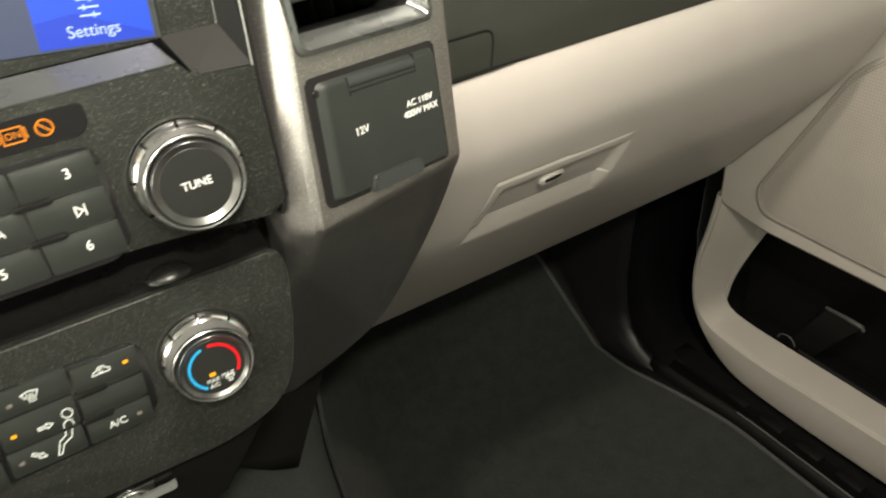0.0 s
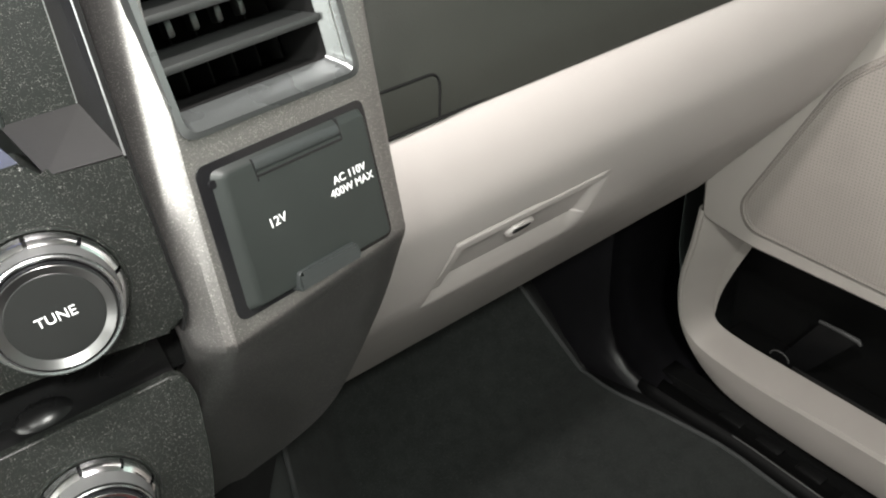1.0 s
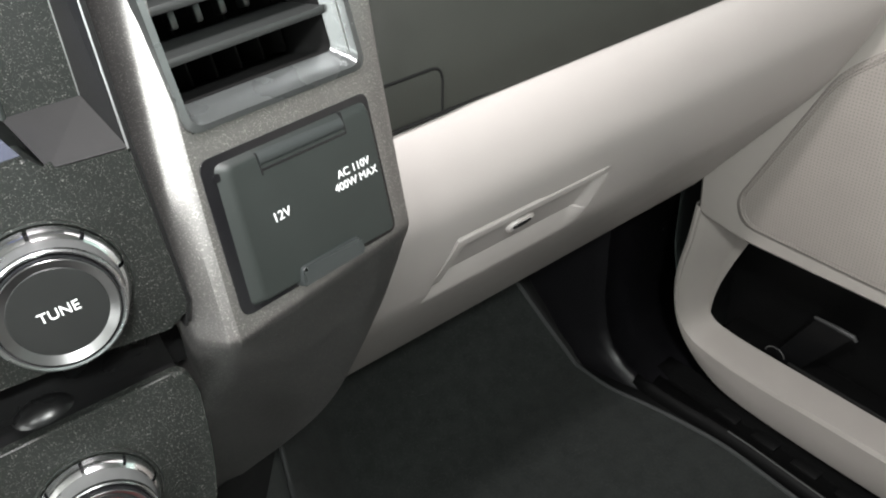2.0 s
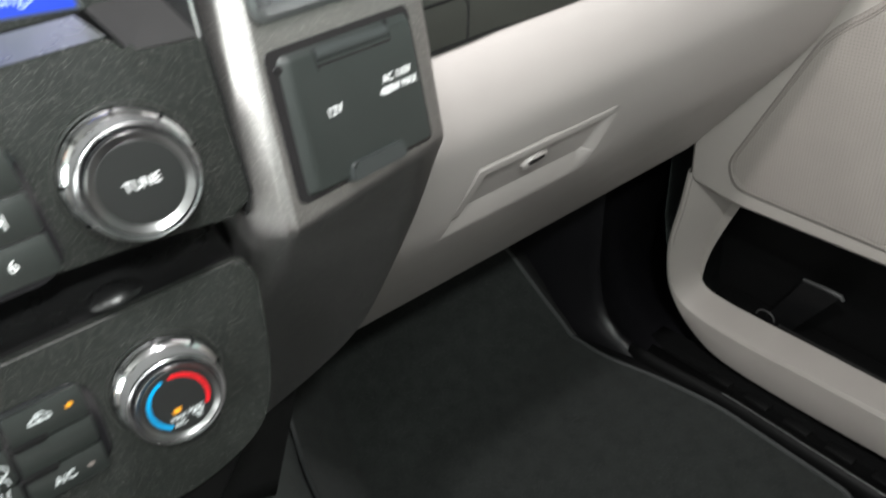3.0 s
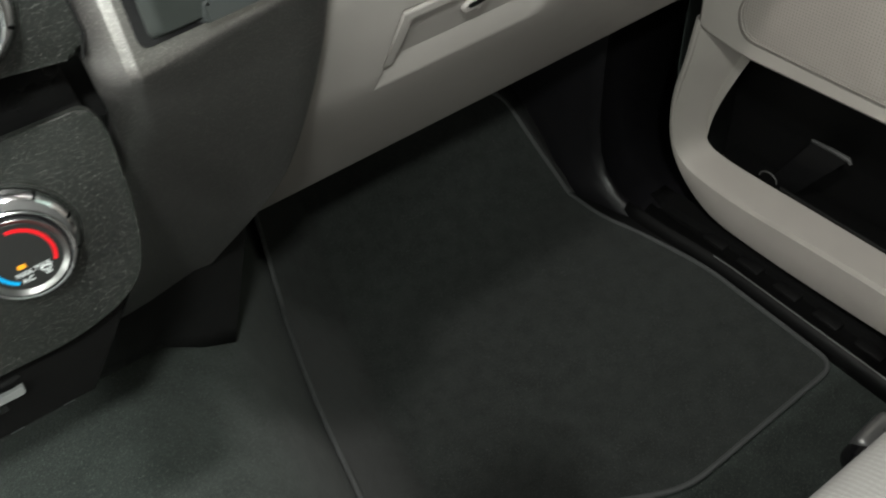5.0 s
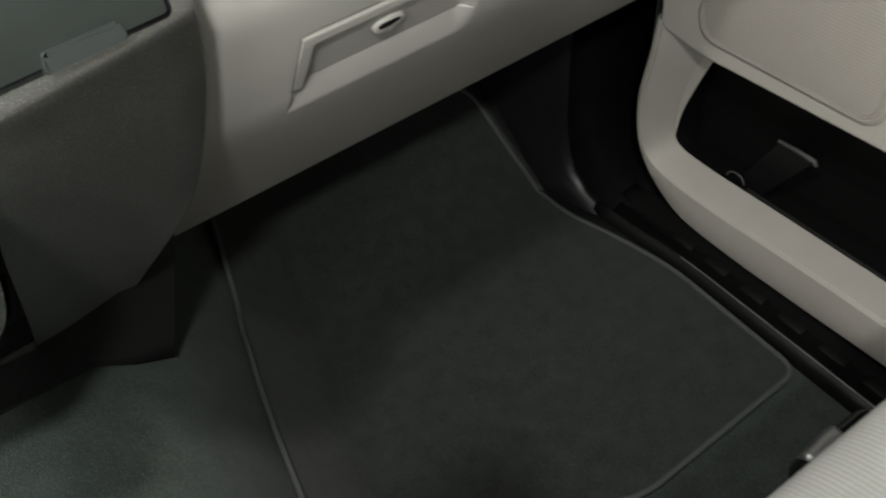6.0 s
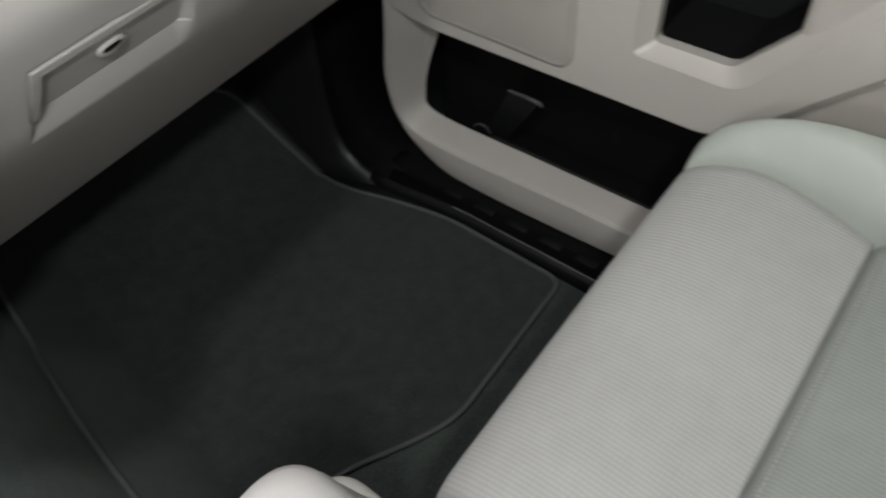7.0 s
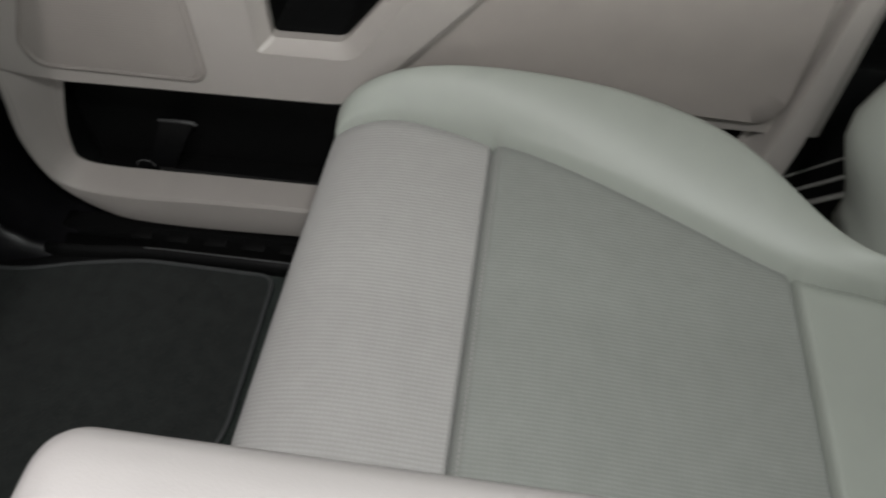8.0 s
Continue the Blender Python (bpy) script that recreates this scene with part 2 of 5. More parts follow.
def prism(bm, pts, d0, d1, m=Matrix(), bevel=0.0, seg=2):
    """A polygon in the local x-y plane, drawn out from d0 to d1 along z."""
    low = [bm.verts.new(m @ Vector((x, y, d0))) for x, y in pts]
    top = [bm.verts.new(m @ Vector((x, y, d1))) for x, y in pts]
    f = bm.faces.new(top)
    bm.faces.new(low[::-1])
    k = len(pts)
    for i in range(k):
        bm.faces.new((low[i], low[(i + 1) % k], top[(i + 1) % k], top[i]))
    if bevel:
        bmesh.ops.bevel(bm, geom=list(f.edges), offset=bevel, segments=seg, affect="EDGES", profile=0.5)
    return bm


def rounded(pts, r, seg=4):
    """The polygon with its corners rounded by r, or each by its own."""
    out, k = [], len(pts)
    rs = r if isinstance(r, (list, tuple)) else [r] * k
    for i in range(k):
        p, a, b = Vector(pts[i]), Vector(pts[i - 1]), Vector(pts[(i + 1) % k])
        da, db = (a - p), (b - p)
        q = min(rs[i], da.length * 0.49, db.length * 0.49)
        if q < 1e-6:
            out.append(tuple(p))
            continue
        s, e = p + da.normalized() * q, p + db.normalized() * q
        for j in range(seg + 1):
            t = j / seg
            out.append(tuple((1 - t) ** 2 * s + 2 * t * (1 - t) * p + t * t * e))
    return out


def rect(x0, y0, x1, y1, r=0.0, seg=3):
    p = [(x0, y0), (x1, y0), (x1, y1), (x0, y1)]
    return rounded(p, r, seg) if r else p


def sheet(rows, bm=None, closed=False):
    """Quads through rows of points, all rows equally long."""
    bm = bm or bmesh.new()
    vs = [[bm.verts.new(p) for p in row] for row in rows]
    for a, b in zip(vs, vs[1:]):
        k = len(a)
        for i in range(k if closed else k - 1):
            bm.faces.new((a[i], a[(i + 1) % k], b[(i + 1) % k], b[i]))
    return bm


def solid(ob, thick, offset=-1):
    mod = ob.modifiers.new("thickness", "SOLIDIFY")
    mod.thickness, mod.offset = thick, offset
    return ob


def lathe(bm, profile, m, seg=48, notch=None, caps=True):
    """Turns (radius, height) pairs round the local z axis."""
    rows = []
    for i in range(seg):
        a = 2 * math.pi * i / seg
        row = []
        for j, (r, h) in enumerate(profile):
            k = notch(i, j, r) if notch else r
            row.append(bm.verts.new(m @ Vector((k * math.cos(a), k * math.sin(a), h))))
        rows.append(row)
    for i in range(seg):
        a, b = rows[i], rows[(i + 1) % seg]
        for j in range(len(profile) - 1):
            bm.faces.new((a[j], b[j], b[j + 1], a[j + 1]))
    if caps and profile[-1][0] > 1e-5:
        bm.faces.new([r[-1] for r in rows])
    if caps and profile[0][0] > 1e-5:
        bm.faces.new([r[0] for r in rows][::-1])
    bmesh.ops.remove_doubles(bm, verts=bm.verts, dist=1e-6)
    return bm


def tube(bm, pts, r, seg=8, ends=True):
    pts = [Vector(p) for p in pts]
    rows, up = [], Vector((0.013, 0.021, 1)).normalized()
    for i, p in enumerate(pts):
        d = (pts[min(i + 1, len(pts) - 1)] - pts[max(i - 1, 0)]).normalized()
        a = d.cross(up)
        if a.length < 0.05:
            a = d.cross(Vector((1, 0, 0)))
        a.normalize()
        b = a.cross(d).normalized()
        rr = r[i] if isinstance(r, (list, tuple)) else r
        rows.append([bm.verts.new(p + rr * (math.cos(2 * math.pi * k / seg) * a + math.sin(2 * math.pi * k / seg) * b)) for k in range(seg)])
    for a, b in zip(rows, rows[1:]):
        for k in range(seg):
            bm.faces.new((a[k], a[(k + 1) % seg], b[(k + 1) % seg], b[k]))
    if ends:
        bm.faces.new(rows[0][::-1])
        bm.faces.new(rows[-1])
    return bm


def curve(keys, n):
    """A smooth line through the key points, n points long."""
    ks = [Vector(k) for k in keys]
    out = []
    for i in range(n):
        t = i / (n - 1) * (len(ks) - 1)
        j = min(int(t), len(ks) - 2)
        f = t - j
        p0, p1, p2, p3 = ks[max(j - 1, 0)], ks[j], ks[j + 1], ks[min(j + 2, len(ks) - 1)]
        out.append(0.5 * ((2 * p1) + (p2 - p0) * f + (2 * p0 - 5 * p1 + 4 * p2 - p3) * f * f + (3 * p1 - p0 - 3 * p2 + p3) * f ** 3))
    return out


def lerp(keys, t):
    """Piecewise linear value at t from (t, value) pairs."""
    if t <= keys[0][0]:
        return keys[0][1]
    for (a, va), (b, vb) in zip(keys, keys[1:]):
        if t <= b:
            return va + (vb - va) * (t - a) / (b - a)
    return keys[-1][1]


def glide(keys, t):
    """Smooth value at t through (t, value) pairs."""
    if t <= keys[0][0]:
        return keys[0][1]
    for i, ((a, va), (b, vb)) in enumerate(zip(keys, keys[1:])):
        if t <= b:
            a0, v0 = keys[max(i - 1, 0)]
            b1, v1 = keys[min(i + 2, len(keys) - 1)]
            h, f = b - a, (t - a) / (b - a)
            ma, mb = (vb - v0) / (b - a0) * h, (v1 - va) / (b1 - a) * h
            return (2 * f ** 3 - 3 * f * f + 1) * va + (f ** 3 - 2 * f * f + f) * ma + (3 * f * f - 2 * f ** 3) * vb + (f ** 3 - f * f) * mb
    return keys[-1][1]


def step(a, b, t):
    t = max(0.0, min(1.0, (t - a) / (b - a)))
    return t * t * (3 - 2 * t)


def lettering(name, text, size, m, mat, parent, depth=0.00015, shear=0.0):
    cu = bpy.data.curves.new(name, "FONT")
    cu.body, cu.size, cu.align_x, cu.align_y, cu.extrude, cu.shear = text, size, "CENTER", "CENTER", depth, shear
    tmp = bpy.data.objects.new(name, cu)
    scene.collection.objects.link(tmp)
    bpy.context.view_layer.update()
    me = bpy.data.meshes.new_from_object(tmp.evaluated_get(bpy.context.evaluated_depsgraph_get()))
    bpy.data.objects.remove(tmp)
    me.name = name
    me.transform(m)
    return finish(name, me, mat, parent, smooth=0)


def strokes(lines, width, m, d=0.0002, closed=False):
    """Flat raised lines along 2D paths in the local plane."""
    bm = bmesh.new()
    for pts in lines:
        for (x0, y0), (x1, y1) in zip(pts, pts[1:]):
            a, b = Vector((x0, y0)), Vector((x1, y1))
            t = (b - a)
            if t.length < 1e-7:
                continue
            t.normalize()
            q = Vector((-t.y, t.x)) * width / 2
            t *= width * 0.3
            prism(bm, [tuple(a - t - q), tuple(b + t - q), tuple(b + t + q), tuple(a - t + q)], -0.0002, d, m)
    return bm


# ---- the shell of the cab ----
def slab(name, x0, y0, z0, x1, y1, z1, mat, label, category):
    bm = box(bmesh.new(), pose((x0 + x1) / 2, (y0 + y1) / 2, (z0 + z1) / 2), x1 - x0, y1 - y0, z1 - z0, 0.004)
    return tagged(part(name, bm, mat), label, category, kind="structure")


slab("ceiling", -0.90, -1.60, 1.14, 0.90, 0.75, 1.18, HEADLINER, "grey cloth headliner over the cab", "ceiling")
# driver side and rear walls are unseen; their taupe bounces light onto the dash
slab("wall_driver_side", -0.90, -1.60, -0.05, -0.86, 0.75, 0.72, PANEL, "unseen driver side wall of the cab, taupe to bounce light", "wall")
slab("window_driver_side", -0.885, -1.50, 0.722, -0.880, 0.62, 1.138, GLASS, "clear driver side window glass", "window").visible_shadow = False
slab("window_rear", -0.858, -1.583, 0.722, 0.868, -1.578, 1.138, GLASS, "clear rear window glass", "window").visible_shadow = False
slab("wall_rear", -0.858, -1.60, -0.05, 0.90, -1.56, 0.72, PANEL, "unseen rear wall of the cab, taupe to bounce light", "wall")
slab("wall_firewall", -0.858, 0.71, -0.05, 0.90, 0.75, 0.87, MATT, "black firewall behind the dashboard", "wall")
slab("window_front", -0.858, 0.725, 0.872, 0.868, 0.730, 1.138, GLASS, "clear windshield glass", "window").visible_shadow = False
# dull black puts the shade of the deep door gap into the wall's colour
slab("wall_passenger_side", 0.885, -1.556, -0.05, 0.90, 0.706, 0.72, RIB, "outer passenger side wall, black for the gap's shade", "wall")
slab("window_passenger_side", 0.888, -1.50, 0.722, 0.893, 0.62, 1.138, GLASS, "clear passenger side window glass", "window").visible_shadow = False


# ---- floor: carpet over the tunnel, the footwell and the toe board ----
TUNNEL = [(p.x, p.y) for p in curve([(-0.40, 0.355, 0), (-0.10, 0.355, 0), (0.0, 0.350, 0), (0.05, 0.338, 0), (0.085, 0.308, 0), (0.108, 0.280, 0), (0.128, 0.242, 0), (0.144, 0.185, 0), (0.157, 0.11, 0), (0.176, 0.03, 0), (0.195, 0.0, 0), (0.24, 0.0, 0), (0.90, 0.0, 0)], 320)]
WIDEN = [(-0.20, 0.0), (-0.09, 0.0), (0.08, 0.015), (0.23, 0.040), (0.30, 0.062), (0.36, 0.080)]


def floor_height(x, y):
    side = lerp(TUNNEL, x - lerp(WIDEN, y) * step(0.06, 0.14, x))
    toe = max(0.0, (y - 0.25) * 0.98) if y < 0.62 else 0.363
    soft = 0.004 * noise.noise((x * 9, y * 9, 0.3))
    return max(side, toe) + soft * step(0.22, 0.12, x)


rows = []
xs = [-0.86 + 0.04 * i for i in range(14)] + [-0.29 + 0.012 * i for i in range(31)] + [0.080 + 0.004 * i for i in range(46)] + [0.272 + 0.02 * i for i in range(4)] + [0.34 + 0.03 * i for i in range(14)]
for j in range(90):
    y = -1.56 + 2.25 * j / 89
    rows.append([(x, y, floor_height(x, y) - 0.006) for x in xs])
floor = part("floor", sheet(rows), CARPET, smooth=1.2)
solid(floor, 0.004, 0)
tagged(floor, "dark grey-green carpet over the tunnel and footwell", "carpet", kind="structure")

# ---- the mat ----
MAT_OUT = [(0.179, 0.08), (0.204, 0.23), (0.227, 0.30), (0.247, 0.362), (0.265, 0.395), (0.60, 0.397), (0.640, 0.376), (0.650, 0.31), (0.662, 0.25), (0.663, 0.19),
           (0.688, 0.10), (0.703, 0.02), (0.700, -0.172), (0.46, -0.178), (0.40, -0.150), (0.335, -0.112), (0.28, -0.098), (0.162, -0.090)]
outline = rounded(MAT_OUT, [0.05, 0.05, 0.03, 0.03, 0.02, 0.02, 0.02, 0.03, 0.02, 0.03, 0.03, 0.03, 0.022, 0.03, 0.03, 0.03, 0.02, 0.02], 6)


def on_floor(x, y, lift):
    """The mat's height: flat, up the toe board, and curled up the side of the tunnel."""
    edge_ = lerp([(-0.09, 0.162), (0.08, 0.179), (0.23, 0.204), (0.30, 0.227), (0.36, 0.247), (0.40, 0.265)], y)
    f = max(0.0, min(1.0, (edge_ + 0.072 - x) / 0.072))
    return Vector((x, y, max(0.0, (y - 0.25) * 0.98) + lift + 0.112 * f ** 1.45))


mat = thing("floor_mat", "charcoal carpet floor mat with grey bound edge in the passenger footwell", "floor mat", (0.43, 0.1, 0))
inner = []
c = Vector((0.43, 0.09))
for f in (1.0, 0.985, 0.965, 0.94, 0.91, 0.88, 0.85, 0.82, 0.79, 0.76, 0.73, 0.70, 0.65, 0.55, 0.42, 0.28, 0.14, 0.02):
    inner.append([on_floor(c.x + (x - c.x) * f, c.y + (y - c.y) * f, 0.006 + 0.0012 * noise.noise((x * f * 14, y * f * 14, 1.7))) for x, y in outline])
bm = sheet([[on_floor(x, y, -0.002) for x, y in outline]] + inner, closed=True)
bm.verts.ensure_lookup_table()
bm.faces.new(list(bm.verts)[-len(outline):])
inside(part("mat_carpet", bm, MAT, smooth=1.0), mat)
ring = [on_floor(x, y, 0.006) for x, y in outline]
bm = tube(bmesh.new(), ring + ring[:1], 0.0031, 8, False)
inside(part("mat_binding", bm, PIPING, label="grey bound edge"), mat)

# ---- kick panel and door sill ----
kick = []
for z, yc, xc in [(0.62, 0.225, 0.708), (0.45, 0.228, 0.706), (0.30, 0.232, 0.703), (0.20, 0.240, 0.702), (0.12, 0.243, 0.701), (0.07, 0.236, 0.700), (0.04, 0.222, 0.699), (0.018, 0.195, 0.700), (0.004, 0.155, 0.702), (-0.01, 0.115, 0.706)]:
    low = step(0.10, 0.0, z)
    row = [(0.640 + 0.02 * low, 0.60, z), (0.662 - 0.012 * low, 0.40, z), (0.676 - 0.012 * low, 0.29, z), (xc - 0.013, yc + 0.03, z), (xc - 0.005, yc + 0.010, z), (xc, yc, z),
           (xc + 0.006, yc - 0.004, z), (xc + 0.013, yc + 0.003, z), (xc + 0.022, yc + 0.010, z), (0.760, yc + 0.018, z), (0.884, yc + 0.022, z)]
    kick.append(row)
k = part("trim_kick_panel", sheet(kick), TRIM, smooth=1.2)
solid(k, 0.002, 0)
tagged(k, "black plastic kick panel with a rounded ridge beside the footwell", "trim", kind="structure")
edge = [(0.00, 0.702), (0.10, 0.686), (0.19, 0.659), (0.25, 0.657), (0.31, 0.645), (0.376, 0.633), (0.41, 0.590), (0.47, 0.585)]
rows = []
for i in range(60):
    y = 0.02 + 0.45 * i / 59
    rows.append([(x, y, max(0.0, (y - 0.25) * 0.98) + 0.0012) for x in (lerp(edge, y), lerp(edge, y) + 0.02, 0.74)])
flange = part("trim_kick_flange", sheet(rows), RIB, smooth=1.2)
solid(flange, 0.001, 0)
tagged(flange, "black plastic flange between mat and kick panel", "trim", kind="structure")
sill = thing("door_sill", "black plastic door sill plate along the mat", "sill", (0.75, -0.3, 0), kind="structure")
ys = [0.17 - 1.75 * i / 60 for i in range(61)]
prof = [(-0.008, -0.012), (-0.004, 0.010), (0.0, 0.0155), (0.004, 0.0165), (0.008, 0.012), (0.014, 0.002), (0.045, -0.004), (0.048, 0.006), (0.075, 0.006), (0.080, -0.02), (0.13, -0.03)]
edge_x = lambda y: lerp([(-2, 0.7155), (0.0, 0.715), (0.05, 0.7125), (0.10, 0.706), (0.17, 0.702)], y)
bm = sheet([[(edge_x(y) + dx, y, dz) for dx, dz in prof] for y in ys])
inside(solid(part("sill_plate", bm, RIB, smooth=0.9), 0.002, 0), sill)
# satin bead stands in for the highlight on the plastic sill's edge
bm = tube(bmesh.new(), [(edge_x(y) + 0.003, y, 0.0172) for y in ys if -0.60 < y < 0.03], 0.0010, 6)
inside(part("sill_highlight", bm, SKIRT, label="thin grey bead for the highlight along the sill"), sill)
for i in range(15):
    y = 0.05 - 0.058 * i
    bm = box(bmesh.new(), pose(0.757, y, -0.003), 0.024, 0.036, 0.010, 0.003)
    inside(part("sill_rib", bm, RIB), sill)

# ---- dashboard ----
dash = thing("dashboard", "two-tone dashboard with dark upper pad and taupe lower panel", "dashboard", (0.3, 0.1, 0.35))
UP = curve([(-0.034, 0.640, 0), (-0.031, 0.664, 0), (-0.018, 0.70, 0), (0.008, 0.742, 0), (0.06, 0.79, 0), (0.20, 0.835, 0), (0.70, 0.868, 0)], 46)
bm = sheet([[(0.232 + 0.54 * i / 20, p.x, p.y) for p in UP] for i in range(21)])
inside(solid(part("upper_pad", bm, UPPER, smooth=1.2, label="dark olive-grey grained upper pad"), 0.003, 0), dash)
def on_pad(x, z):
    return Vector((x, lerp(sorted((p.y, p.x) for p in UP[:12]), z) - 0.0016, z))


path_ = [on_pad(x, z) for x, z in rounded([(0.240, 0.6640), (0.3045, 0.6640), (0.2995, 0.6405)], [0, 0.007, 0], 6)]
bm = tube(bmesh.new(), path_, 0.0008, 8)
inside(part("cap_gap", bm, RIB, label="dark joint round the small end cap"), dash)
bm = tube(bmesh.new(), [(0.236, -0.0375, 0.6412), (0.30, -0.0365, 0.6412), (0.34, -0.0345, 0.6412)], [0.0012, 0.0010, 0.0003], 8)
inside(part("pad_joint", bm, RIB, label="dark joint between pad and panel"), dash)
bm = sheet([[(-0.86 + 0.70 * i / 8, p.x + 0.02, p.y) for p in UP] for i in range(9)])
inside(solid(part("driver_side_pad", bm, UPPER, smooth=1.2), 0.003, 0), dash)

# taupe lower panel with the moulded recess round the glove box latch
LOW = curve([(-0.020, 0.6405, 0), (-0.033, 0.6395, 0), (-0.0415, 0.631, 0), (-0.0460, 0.613, 0), (-0.0445, 0.588, 0), (-0.034, 0.560, 0), (-0.0185, 0.5285, 0), (0.0, 0.498, 0), (0.04, 0.4485, 0), (0.08, 0.400, 0), (0.112, 0.361, 0), (0.1205, 0.3525, 0), (0.130, 0.353, 0)], 600)
LOW = [p for k, p in enumerate(LOW) if k % 4 == 0 or 0.492 < p.y < 0.563]


def recess(x, z):
    """How deep the latch recess is at a place of the panel."""
    t = (z - 0.4965) / (0.558 - 0.4965)
    if not -0.05 < t < 1.06:
        return 0.0
    left, right = 0.2865 + 0.0145 * t, 0.4235 + 0.005 * t
    s, e = x - left, right - x
    on = step(-0.0006, 0.0006, s) * step(-0.0006, 0.0010, e)
    gap = 0.0022 * step(0.30, 0.34, t) * (step(-0.0016, -0.0008, s) * step(0.0004, -0.0004, s) * step(1.02, 1.0, t) + step(1.0, 1.01, t) * step(1.045, 1.03, t) * step(-0.0010, 0.0, s) * step(0.375, 0.345, x))
    ledge = lerp([(0.0, 0.0), (0.03, 0.0005), (0.29, 0.0072), (0.31, 0.0072)], t)
    plate = lerp([(0.31, 0.0068), (0.86, 0.0034), (0.875, 0.0028)], t)
    rim = -0.0008 + 0.0008 * step(0.985, 1.0, t) + lerp([(0.31, 0.0040), (0.90, 0.0)], t) * 0.6
    if t < 0.31:
        d = ledge * step(-0.0006, 0.0010, s) * step(-0.0006, 0.014, e)
    else:
        inner = step(0.0070, 0.0095, s) * step(0.905, 0.870, t)
        d = (rim + (plate - rim) * inner) * step(-0.0006, 0.010, e)
    return d * on + gap


# right edge of the grey surround, height by place; the panel dips behind it
SURF_R = [(0.340, 0.133), (0.36, 0.142), (0.39, 0.156), (0.42, 0.1705), (0.45, 0.1875), (0.475, 0.2050), (0.49, 0.2145), (0.51, 0.2235), (0.54, 0.2340), (0.57, 0.2420), (0.60, 0.2465), (0.625, 0.2480), (0.70, 0.2555), (0.80, 0.270)]
rows = []
xs = [0.160 + 0.002 * i for i in range(61)] + [0.2815 + 0.0006 * i for i in range(32)] + [0.3008 + 0.0014 * i for i in range(93)] + [0.431 + 0.008 * i for i in range(38)] + [0.7315, 0.7335]
for x in xs:
    row = []
    end = 0.006 * step(0.725, 0.7335, x)
    for i, p in enumerate(LOW):
        a, b = LOW[max(i - 1, 0)], LOW[min(i + 1, len(LOW) - 1)]
        nrm = Vector((b.y - a.y, -(b.x - a.x))).normalized()
        lean = 0.0145 * max(0.0, min(1.0, (p.y - 0.4965) / 0.0615)) * step(0.262, 0.280, x) * step(0.350, 0.302, x)
        edge = glide(SURF_R, p.y) if x < 0.27 else 0.0
        s = recess(x + lean, p.y) + end + 0.011 * step(edge + 0.006, edge - 0.001, x)
        row.append((x + lean, p.x - nrm.x * s, p.y - nrm.y * s))
    rows.append(row)
lower = inside(solid(part("lower_panel", sheet(rows), VINYL, smooth=0.33, label="taupe grained lower panel"), 0.0010, 0), dash)
bm = prism(bmesh.new(), [(p.x + 0.003, p.y - 0.001) for p in LOW[4:-4]] + [(0.30, 0.36), (0.30, 0.64)], 0.7265, 0.7295, Matrix(((0, 0, 1, 0), (1, 0, 0, 0), (0, 1, 0, 0), (0, 0, 0, 1))))
inside(part("panel_end", bm, VINYL), dash)
bm = box(bmesh.new(), pose(0.46, 0.33, 0.367), 0.54, 0.40, 0.006, 0.002)
inside(part("panel_underside", bm, MATT), dash)

# finger latch in the recess
n_low = Vector((0, -0.875, -0.484)).normalized()
lm = Matrix((Vector((1, 0, 0)), Vector((0, -0.484, 0.875)).normalized(), n_low)).transposed().to_4x4()
lm.translation = Vector((0.3585, -0.0225, 0.536)) - n_low * 0.0038
slant = lm @ pose(0, 0, 0, 0, 0, 8) @ Matrix.Diagonal((1.22, 0.82, 1, 1))
bm = lathe(bmesh.new(), [(0.0092, -0.0040), (0.0092, 0.0006), (0.0086, 0.0022), (0.0070, 0.0032), (0.0, 0.0034)], slant, 40)
inside(part("latch_bezel", bm, VINYL, label="taupe oval latch lever"), dash)
# raised black disc, painting the finger slot's dark inside on the lever
bm = lathe(bmesh.new(), [(0.0084, 0.0), (0.0080, 0.0036), (0.0, 0.0037)], slant @ pose(-0.0006, 0.0040, 0) @ Matrix.Diagonal((0.74, 0.38, 1, 1)), 36)
inside(part("latch_slot_shade", bm, RIB, label="black inlay for the shade in the finger slot"), dash)

# grey surround: upright face with vent and outlet door, then the face that tucks under
SURF_L = [(0.380, 0.0745), (0.389, 0.077), (0.43, 0.090), (0.483, 0.106), (0.529, 0.120), (0.554, 0.1295), (0.585, 0.137), (0.622, 0.1385), (0.69, 0.1455), (0.80, 0.160)]


def face_y(x, z):
    """The front of the surround."""
    top = -0.089 + 0.2468 * (x - 0.167) + 0.2052 * (z - 0.681)
    if z >= 0.621:
        return top
    bend = -0.089 + 0.2468 * (x - 0.167) + 0.2052 * (0.621 - 0.681)
    lean_ = 0.69 - 0.19 * step(0.13, 0.215, x)
    return bend + lean_ * (0.621 - z) * step(0.621, 0.605, z) ** 0.5


